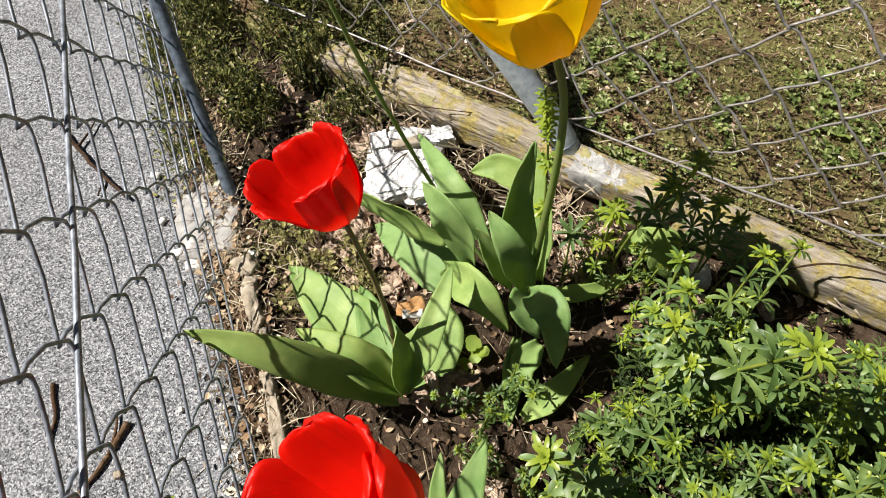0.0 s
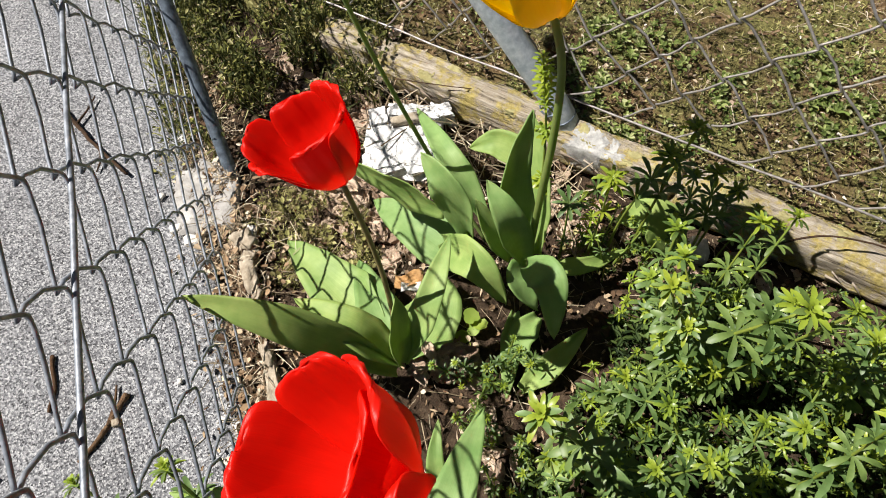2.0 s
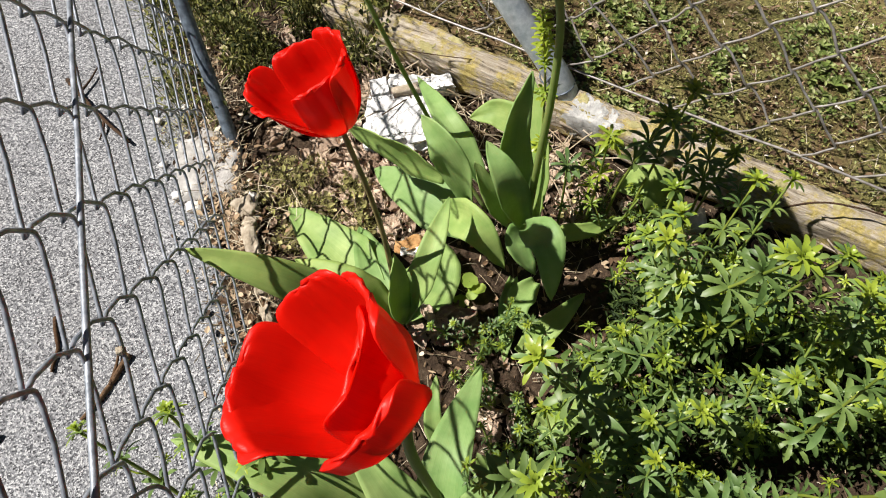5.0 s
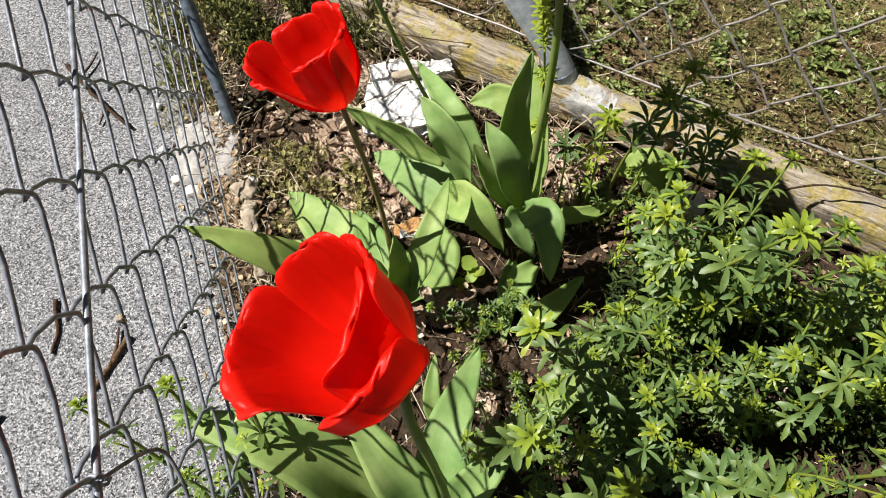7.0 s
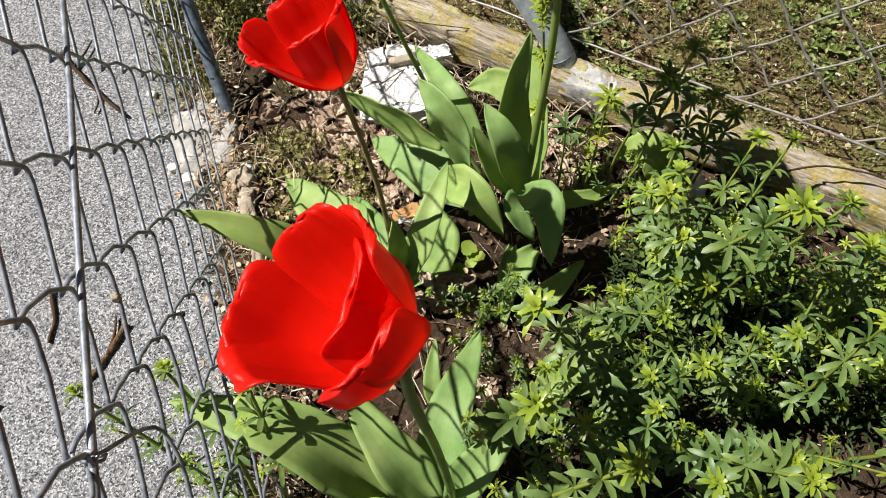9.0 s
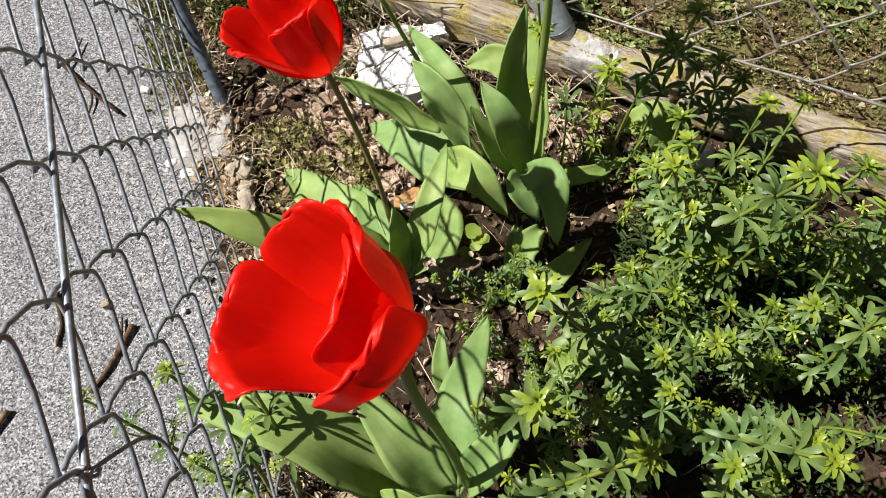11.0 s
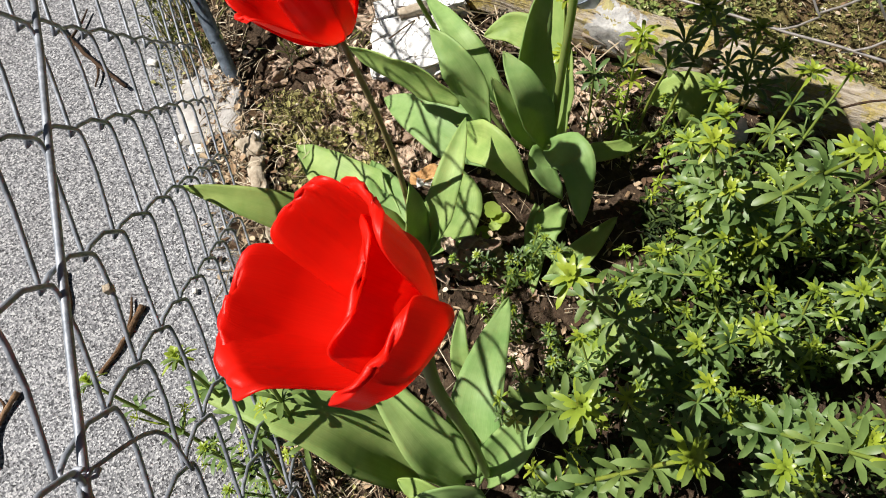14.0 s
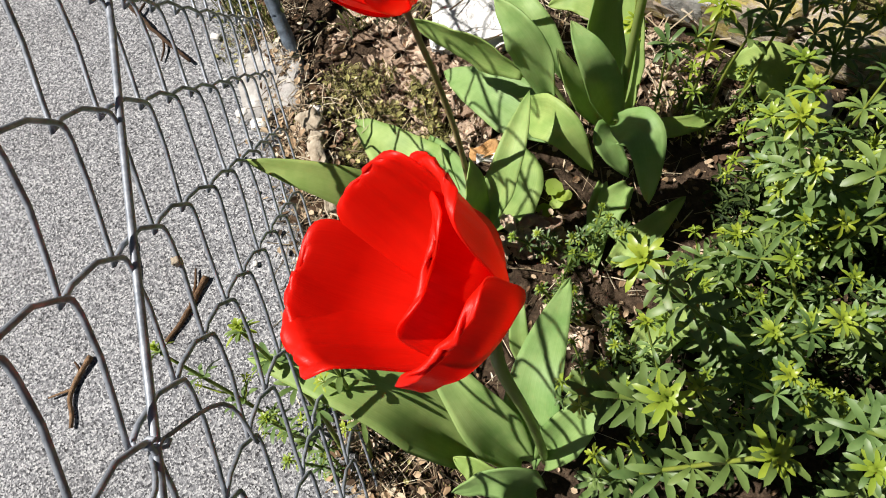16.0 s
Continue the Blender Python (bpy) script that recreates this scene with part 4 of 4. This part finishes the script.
bits, straws = Bits(), Bits()
for k in range(7000):
    x, y = rng.uniform(-0.19, 0.45), rng.uniform(0.02, 0.74)
    if not in_bed(x, y) or (x > 0.2 and y < 0.28 and rng.random() < 0.7):
        continue
    z = ground_height(x, y)
    p = Vector((x, y, z + rng.uniform(-0.001, 0.006)))
    q = rng.random()
    if q < 0.45:
        bits.chip(p, rng.uniform(0.002, 0.009), rng)
    elif q < 0.75:
        bits.leaf(p, way(rng, 0.7), Vector((rng.uniform(-0.5, 0.5), rng.uniform(-0.5, 0.5), 1)).normalized(), rng.uniform(0.003, 0.008), rng.uniform(0.4, 0.9))
    else:
        straws.straw(p, p + way(rng, 0.35) * rng.uniform(0.010, 0.035), rng.uniform(0.0002, 0.0005), rng.uniform(0, 0.004))
# the dry matted edge under the fence
for k in range(4600):
    y = rng.uniform(-0.05, 0.80)
    x = fence_x(y) + rng.gauss(0.002, 0.020)
    p = Vector((x, y, rng.uniform(0.0, 0.008)))
    q = rng.random()
    if q < 0.35:
        bits.chip(p, rng.uniform(0.002, 0.008), rng)
    elif q < 0.55:
        bits.leaf(p, way(rng, 0.6), Vector((rng.uniform(-0.4, 0.4), rng.uniform(-0.4, 0.4), 1)).normalized(), rng.uniform(0.004, 0.012), 0.7)
    else:
        straws.straw(p, p + way(rng, 0.5) * rng.uniform(0.008, 0.028), rng.uniform(0.0002, 0.0005), rng.uniform(0, 0.003))
for k in range(190):
    # straws between the plaster and the timber
    x = rng.uniform(-0.02, 0.22)
    y = log_y(x) - rng.uniform(0.02, 0.10)
    p = Vector((x, y, rng.uniform(0.0, 0.02)))
    straws.straw(p, p + way(rng, 0.3) * rng.uniform(0.02, 0.07), rng.uniform(0.0004, 0.0009), rng.uniform(0, 0.004))
bits.build("leaf_crumbs", LITTER, "brown and tan crumbs of dead leaves and chips on the soil", "litter")

lawn_bits, lawn_green, moss = Bits(), Bits(), Bits()
d2, n2 = Vector((0.848, -0.53)), Vector((0.53, 0.848))
for k in range(46000):
    u, v = rng.uniform(-0.26, 0.95), rng.uniform(0.01, 0.62)
    if v < 0.02 and rng.random() < 0.5:
        continue
    c = Vector((-0.03, 0.715)) + d2 * u + n2 * v
    z = 0.012 + lawn_height(u, v)
    p = Vector((c.x, c.y, z + rng.uniform(-0.001, 0.004)))
    green = noise.noise((u * 9, v * 9, 8.0)) + 0.4 * noise.noise((u * 30, v * 30, 2.0))
    q = rng.random()
    up = Vector((rng.uniform(-0.35, 0.35), rng.uniform(-0.35, 0.35), 1)).normalized()
    if q < 0.36:
        if green > 0.22 and rng.random() < 0.25:
            a0 = rng.uniform(0, 6.28)
            for i in range(rng.randint(4, 7)):
                a1 = a0 + i * 1.0 + rng.uniform(-0.2, 0.2)
                lawn_green.leaf(p + Vector((0, 0, 0.004)), Vector((math.cos(a1), math.sin(a1), rng.uniform(0.2, 0.6))).normalized(), Vector((0, 0, 1)), rng.uniform(0.005, 0.010), rng.uniform(0.4, 0.6))
        elif green > 0.05 or rng.random() < 0.13:
            lawn_green.leaf(p + Vector((0, 0, rng.uniform(0.001, 0.010))), way(rng, 0.45), up, rng.uniform(0.0025, 0.0065), rng.uniform(0.5, 0.9))
    elif q < 0.70:
        if green > -0.45:
            for i in range(5):
                moss.blade(p, way(rng, 1.2), up, rng.uniform(0.003, 0.007), rng.uniform(0.0006, 0.0015))
    elif q < 0.86:
        lawn_bits.chip(p, rng.uniform(0.002, 0.007), rng)
    elif q < 0.93:
        lawn_bits.leaf(p, way(rng, 0.5), up, rng.uniform(0.003, 0.008), rng.uniform(0.4, 0.9))
    else:
        straws.straw(p, p + way(rng, 0.3) * rng.uniform(0.008, 0.030), rng.uniform(0.0002, 0.0005), rng.uniform(0, 0.003))
lawn_bits.build("lawn_litter", LITTER_LAWN, "brown litter between moss and clover", "litter")
lawn_green.build("clover", GREENS, "small yellow-green leaves over mossy ground", "ground cover")
straws.build("straw_litter", STRAW, "dry straws and thin dead stalks on the ground", "straw")

# low foliage between the whorled plants; its near-black colour paints the shade in the gaps
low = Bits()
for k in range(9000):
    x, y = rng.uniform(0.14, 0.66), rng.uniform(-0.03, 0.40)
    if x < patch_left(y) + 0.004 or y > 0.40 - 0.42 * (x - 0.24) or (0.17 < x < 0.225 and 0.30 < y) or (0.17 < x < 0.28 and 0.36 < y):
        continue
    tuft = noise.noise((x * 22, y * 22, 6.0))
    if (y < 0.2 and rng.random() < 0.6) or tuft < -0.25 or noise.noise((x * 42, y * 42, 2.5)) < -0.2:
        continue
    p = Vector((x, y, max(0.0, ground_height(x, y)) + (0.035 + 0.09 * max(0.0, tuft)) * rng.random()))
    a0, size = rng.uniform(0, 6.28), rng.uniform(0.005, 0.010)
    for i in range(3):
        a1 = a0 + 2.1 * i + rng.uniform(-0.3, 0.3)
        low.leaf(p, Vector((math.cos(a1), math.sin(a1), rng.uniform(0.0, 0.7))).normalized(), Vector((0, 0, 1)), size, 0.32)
low.build("low_foliage", SHADED_UNDERGROWTH, "dense small green leaves under the whorled plants, coloured dark for the shade there", "ground cover")

# weeds in the far corner between post and timber
weeds = Bits()
for k in range(9000):
    y = rng.uniform(0.56, 1.05)
    x = rng.uniform(fence_x(y) - 0.05, min(0.02, (0.70 - y) / 0.625 + 0.16))
    if y < 0.63 and rng.random() < 0.75:
        continue
    if y > log_y(x) + 0.12 and rng.random() < 0.4:
        continue
    clump = noise.noise((x * 16, y * 16, 3.0))
    if clump < -0.12:
        continue
    p = Vector((x, y, max(0.0, lawn_z(x, y))))
    hgt = (0.02 + 0.055 * max(0.0, clump + 0.15)) * rng.uniform(0.4, 1.2)
    top = p + Vector((rng.uniform(-0.3, 0.3), rng.uniform(-0.3, 0.3), 1)).normalized() * hgt
    if rng.random() < 0.35:
        weeds.straw(p, top, 0.0005)
    weeds.leaf(top, way(rng, 0.9), Vector((rng.uniform(-0.6, 0.6), rng.uniform(-0.6, 0.6), 1)).normalized(), rng.uniform(0.003, 0.0085), rng.uniform(0.35, 0.7))
    if rng.random() < 0.8:
        weeds.blade(p, way(rng, 1.4), Vector((0, 0, 1)), rng.uniform(0.012, 0.045), 0.0016, 0.5)
weeds.build("weeds", DARKGREEN, "dense dark green weeds in the corner of the fences", "weeds")

# moss and grass tufts in the bed
for cx, cy, rad, cnt in ((-0.075, 0.475, 0.030, 150), (-0.05, 0.50, 0.02, 70), (-0.035, 0.455, 0.014, 90), (-0.005, 0.48, 0.014, 130), (0.0, 0.455, 0.012, 90), (-0.06, 0.42, 0.02, 120), (-0.03, 0.40, 0.016, 110),
                         (0.10, 0.52, 0.02, 90), (-0.055, 0.445, 0.03, 160), (-0.085, 0.50, 0.022, 120), (0.012, 0.43, 0.015, 90), (-0.02, 0.425, 0.02, 110), (0.23, 0.43, 0.03, 120), (-0.12, 0.47, 0.02, 120), (-0.095, 0.40, 0.012, 70), (-0.2, 0.56, 0.03, 160), (0.02, 0.13, 0.03, 50), (-0.02, 0.16, 0.025, 40)):
    for k in range(cnt * 3):
        a, r = rng.uniform(0, 6.28), rad * math.sqrt(rng.random())
        x, y = cx + r * math.cos(a), cy + r * math.sin(a)
        p = Vector((x, y, max(ground_height(x, y), -0.002)))
        if rng.random() < 0.96:
            moss.blade(p, way(rng, 1.3), Vector((0, 0, 1)), rng.uniform(0.003, 0.010), rng.uniform(0.0005, 0.0011))
        else:
            moss.leaf(p + Vector((0, 0, 0.005)), way(rng, 0.7), Vector((0, 0, 1)), rng.uniform(0.004, 0.008), 0.7)
moss.build("moss", MOSSY, "yellow-green moss and tiny grass tufts", "moss")


def dead_leaf_mesh(seed):
    """A dry leaf with a ragged outline, crumpled and rolled in at its sides."""
    bm = bmesh.new()
    grid = []
    for i in range(17):
        u = i / 16
        w = 0.36 * math.sin(math.pi * min(1, u * 0.92 + 0.05)) ** 0.8
        row = []
        for j in range(13):
            v = j / 6 - 1
            ragged = 1 + 0.35 * noise.noise((u * 7, math.copysign(2.0, v), seed * 5.1)) * abs(v)
            c = noise.noise_vector((u * 2.6 + seed * 3.1, v * 1.9, seed))
            f = noise.noise_vector((u * 7.0 + seed, v * 4.5, seed * 2.0))
            z = 0.22 * c.z + 0.11 * f.z + 0.34 * v * v * w * (1 + c.x) - 0.15 * (u - 0.5) ** 2 + 0.10
            row.append((u - 0.5 + 0.05 * c.x + 0.03 * f.x, v * w * ragged * (1 - 0.25 * v * v) + 0.06 * c.y + 0.03 * f.y, z))
        grid.append(row)
    sheet(bm, grid)
    return bm


LEAF_KINDS = [part("dead_leaf", dead_leaf_mesh(k), DEAD) for k in range(6)]
for k, ob in enumerate(LEAF_KINDS):
    thicken(ob, 0.012)
    tagged(ob, "curled brown dead leaf lying on the soil", "dead leaf", "dead leaves")


def place_leaf(k, x, y, size, z=None):
    m = pose(x, y, (max(ground_height(x, y), lawn_z(x, y)) + 0.001) if z is None else z, rng.uniform(-25, 25), rng.uniform(-25, 25), rng.uniform(0, 360))
    src = LEAF_KINDS[k % 6]
    if k < 6:
        ob = src
        ob.matrix_basis = m
    else:
        ob = copy_thing(src, m)
    ob.scale = (size, size, size)


k = 0
def strew(cx, cy, sx, sy, cnt, size):
    """Dead leaves strewn round a place."""
    global k
    for i in range(cnt):
        place_leaf(k, cx + rng.gauss(0, sx * 0.7), cy + rng.gauss(0, sy * 0.7), size * rng.uniform(0.6, 1.25))
        k += 1


strew(0.0, 0.50, 0.045, 0.04, 58, 0.028)
strew(0.03, 0.48, 0.03, 0.03, 12, 0.026)
strew(-0.07, 0.53, 0.04, 0.05, 16, 0.026)
strew(-0.03, 0.60, 0.05, 0.05, 26, 0.032)
strew(0.095, 0.322, 0.020, 0.014, 14, 0.030)
strew(0.03, 0.44, 0.03, 0.03, 14, 0.024)
strew(-0.12, 0.51, 0.03, 0.04, 12, 0.022)
strew(-0.18, 0.55, 0.03, 0.04, 10, 0.02)
strew(0.13, 0.25, 0.025, 0.03, 18, 0.020)
strew(0.26, 0.47, 0.04, 0.03, 8, 0.022)
strew(0.10, 0.40, 0.03, 0.03, 8, 0.022)
strew(0.30, 0.62, 0.14, 0.10, 6, 0.020)
strew(0.36, 0.42, 0.05, 0.03, 16, 0.022)
strew(0.222, 0.446, 0.022, 0.022, 24, 0.024)
strew(0.20, 0.50, 0.02, 0.02, 8, 0.024)
strew(-0.08, 0.40, 0.015, 0.05, 8, 0.018)
strew(-0.255, 0.55, 0.022, 0.012, 10, 0.018)
strew(-0.215, 0.50, 0.02, 0.02, 10, 0.016)
strew(-0.02, 0.42, 0.03, 0.03, 16, 0.026)
strew(-0.05, 0.68, 0.07, 0.06, 24, 0.026)
strew(-0.17, 0.49, 0.03, 0.05, 10, 0.02)

# a crumpled pile between the tulips
for i in range(14):
    f = i / 13
    place_leaf(k, 0.066 + 0.046 * rng.random(), 0.302 + 0.022 * rng.random(), rng.uniform(0.016, 0.028), 0.006 + 0.026 * f)
    k += 1


def loose_piece(name, label, category, at, size, turn, seed, material, group="", rough=0.25, cuts=3):
    bm = lump(size, seed, rough, cuts)
    ob = part(name, bm, material)
    ob.matrix_basis = pose(*at, 0, 0, turn)
    return tagged(ob, label, category, group)


loose_piece("concrete_block", "pale flat concrete footing beside the fence post", "concrete", (-0.162, 0.508, -0.004), (0.060, 0.085, 0.022), 18, 2.0, CONCRETE, "", 0.5, 5)
for x, y, sx, sy, turn, seed in ((-0.099, 0.412, 0.013, 0.040, 22, 1), (-0.110, 0.450, 0.018, 0.022, 40, 4), (-0.084, 0.366, 0.011, 0.028, 10, 5), (-0.059, 0.290, 0.012, 0.052, 16, 6), (-0.104, 0.432, 0.010, 0.014, 70, 7), (-0.091, 0.388, 0.009, 0.018, -12, 8), (-0.072, 0.33, 0.009, 0.024, 25, 9)):
    loose_piece("edging_stone", "rough tan edging stone along the fence", "stone", (x, y, 0.002), (sx, sy, 0.020), turn, seed, STONE, "edging stones", 0.55, 4)
for x, y, w_, seed in ((-0.107, 0.462, 0.014, 11), (-0.09, 0.268, 0.009, 12), (-0.105, 0.275, 0.007, 13), (-0.185, 0.470, 0.012, 14), (-0.21, 0.51, 0.008, 15), (-0.15, 0.31, 0.005, 16), (-0.2, 0.585, 0.012, 17),
                       (-0.165, 0.455, 0.016, 18), (-0.105, 0.44, 0.012, 19), (0.33, 0.425, 0.024, 20), (0.11, 0.62, 0.010, 21), (-0.23, 0.57, 0.01, 22)):
    loose_piece("stone_chip", "small broken whitish chip on the ground", "chip", (x, y, 0.003), (w_, w_ * 0.7, w_ * 0.45), seed * 40, seed, CHIP, "white chips", 0.4, 2)

# broken white plaster slab
slab = thing("plaster_slab", "broken flat piece of white plaster on the soil", "rubble", (0.043, 0.550, 0.0))
for x, y, z, sx, sy, sz, turn, seed in ((0.046, 0.556, 0.010, 0.074, 0.074, 0.020, -4, 1.3), (0.020, 0.590, 0.018, 0.018, 0.022, 0.016, 10, 2.1), (0.052, 0.597, 0.017, 0.042, 0.016, 0.016, -6, 3.7),
                                        (0.058, 0.590, 0.024, 0.050, 0.008, 0.005, -9, 4.4), (0.086, 0.596, 0.016, 0.026, 0.018, 0.014, 14, 5.2), (0.036, 0.570, 0.0205, 0.046, 0.020, 0.004, 5, 6.1),
                                        (0.058, 0.545, 0.0200, 0.040, 0.036, 0.004, -12, 7.7), (0.029, 0.540, 0.0198, 0.024, 0.030, 0.004, 9, 8.9)):
    bm = lump((sx, sy, sz), seed, 0.30, 6, 3.4, 0.03)
    ob = part("slab_piece", bm, PLASTER, None, "", False)
    ob.matrix_basis = pose(x, y, z, 0, 0, turn)
    settle(ob, slab)
for x, y, w_, seed in ((0.09, 0.606, 0.013, 31), (0.10, 0.592, 0.010, 32), (0.082, 0.618, 0.012, 33)):
    loose_piece("plaster_crumb", "small crumb of white plaster", "rubble", (x, y, 0.006), (w_, w_ * 0.8, w_ * 0.6), seed * 17, seed, PLASTER, "plaster crumbs", 0.35, 2)


def twig(label, ctrl, r, forks=(), seed=0, material=TWIG):
    ob = thing("twig", label, "twig", ctrl[0], "twigs")
    bm = bmesh.new()
    pts = curve_points(ctrl, 14)
    pts = [p + noise.noise_vector(p * 60) * r * 0.8 for p in pts]
    tube(bm, pts, lambda u: r * (1.0 - 0.35 * u) * (1 + 0.25 * noise.noise((u * 9, seed, 0))), 7)
    settle(part("branch", bm, material), ob)
    for a, b in forks:
        bm = bmesh.new()
        tube(bm, curve_points((a, Vector(a).lerp(Vector(b), 0.5) + Vector((0.002, 0.001, 0)), b), 6), lambda u: r * 0.6 * (1 - 0.5 * u), 6)
        settle(part("side_branch", bm, material), ob)
    return ob


twig("short brown twig on the footpath", ((-0.276, 0.338, 0.002), (-0.266, 0.31, 0.002), (-0.262, 0.284, 0.002)), 0.0021, (), 0, BARK)
twig("two brown catkin-like sticks lying on the footpath", ((-0.196, 0.301, 0.003), (-0.206, 0.272, 0.003), (-0.222, 0.242, 0.003)), 0.0030, (((-0.206, 0.272, 0.003), (-0.207, 0.308, 0.003)),), 0, BARK)
twig("forked dry twig on the footpath", ((-0.292, 0.230, 0.004), (-0.303, 0.202, 0.004), (-0.296, 0.170, 0.004)), 0.0026, (((-0.303, 0.202, 0.004), (-0.324, 0.195, 0.004)), ((-0.299, 0.212, 0.004), (-0.307, 0.226, 0.004))), 0, BARK)
twig("dark forked twig beside the fence", ((-0.350, 0.634, 0.005), (-0.328, 0.613, 0.006), (-0.305, 0.587, 0.006), (-0.252, 0.539, 0.006)), 0.0028, (((-0.328, 0.613, 0.006), (-0.318, 0.653, 0.006)), ((-0.290, 0.573, 0.006), (-0.288, 0.545, 0.004))))
twig("thin dark stem lying on the timber", ((0.040, 0.622, 0.046), (0.068, 0.612, 0.049), (0.101, 0.606, 0.047), (0.145, 0.602, 0.042)), 0.0007)
twig("thin dry stalk over the timber", ((0.36, 0.400, 0.05), (0.42, 0.404, 0.062), (0.50, 0.385, 0.05)), 0.0011)

# brown and white scrap
scrap = thing("paper_scrap", "brown and white scrap of peeled bark", "scrap", (0.056, 0.392, 0.02))
bm = bmesh.new()
sheet(bm, [[(0.044 + 0.026 * i / 6, 0.384 + 0.014 * j / 4 - 0.003 * math.sin(i), 0.028 + 0.004 * math.sin(j * 1.4 + i * 0.6)) for j in range(5)] for i in range(7)])
settle(thicken(part("outer_side", bm, make_rough("orange bark", (0.34, 0.17, 0.06), (0.62, 0.38, 0.17), 160, 700)), 0.0012), scrap)
bm = bmesh.new()
sheet(bm, [[(0.050 + 0.018 * i / 5, 0.379 + 0.009 * j / 3, 0.030 + 0.003 * math.sin(j + i * 0.8)) for j in range(4)] for i in range(6)])
settle(thicken(part("pale_side", bm, CHIP), 0.0012), scrap)


# round-leaved seedling
seedling = thing("violet_seedling", "small seedling with heart-shaped pale green leaves", "seedling", (0.107, 0.345, 0.0))
for x, y, z, size, turn in ((0.103, 0.343, 0.006, 0.011, 20), (0.112, 0.358, 0.018, 0.013, 120), (0.120, 0.352, 0.014, 0.011, 250), (0.114, 0.348, 0.012, 0.010, 330), (0.107, 0.334, 0.004, 0.010, 200)):
    bm = bmesh.new()
    ring = [bm.verts.new((0, 0, 0))]
    for k in range(16):
        t = 2 * math.pi * k / 16
        r = size * 0.62 * (1 - 0.35 * math.exp(-((t - math.pi) / 0.35) ** 2)) * (1 + 0.05 * math.sin(t * 7))
        ring.append(bm.verts.new((r * math.cos(t), r * math.sin(t), 0.10 * r * math.cos(2 * t) + 0.0012)))
    for k in range(16):
        bm.faces.new((ring[0], ring[1 + k], ring[1 + (k + 1) % 16]))
    ob = part("leaf", bm, SEEDLEAF)
    ob.matrix_basis = pose(x, y, z, 12, -8, turn) @ Matrix.Scale(1.0, 4)
    settle(ob, seedling)
    bm = bmesh.new()
    tube(bm, curve_points(((0.108, 0.347, -0.003), ((x + 0.108) / 2, (y + 0.347) / 2, z * 0.7), (x, y, z)), 6), 0.0006, 5)
    settle(part("stalk", bm, WOODSTEM), seedling)


# tan wood splinter lying on the plaster
loose_piece("wood_splinter", "tan wood splinter on the plaster", "splinter", (0.052, 0.583, 0.026), (0.034, 0.010, 0.006), 12, 41.0, STONE, "", 0.4, 3)

# dry seed caught on the wire
loose_piece("dry_seed", "pale dry seed caught on the fence wire", "seed", (-0.0486, 0.2126, 0.259), (0.0032, 0.0032, 0.0042), 20, 61.0, STONE, "", 0.3, 3)
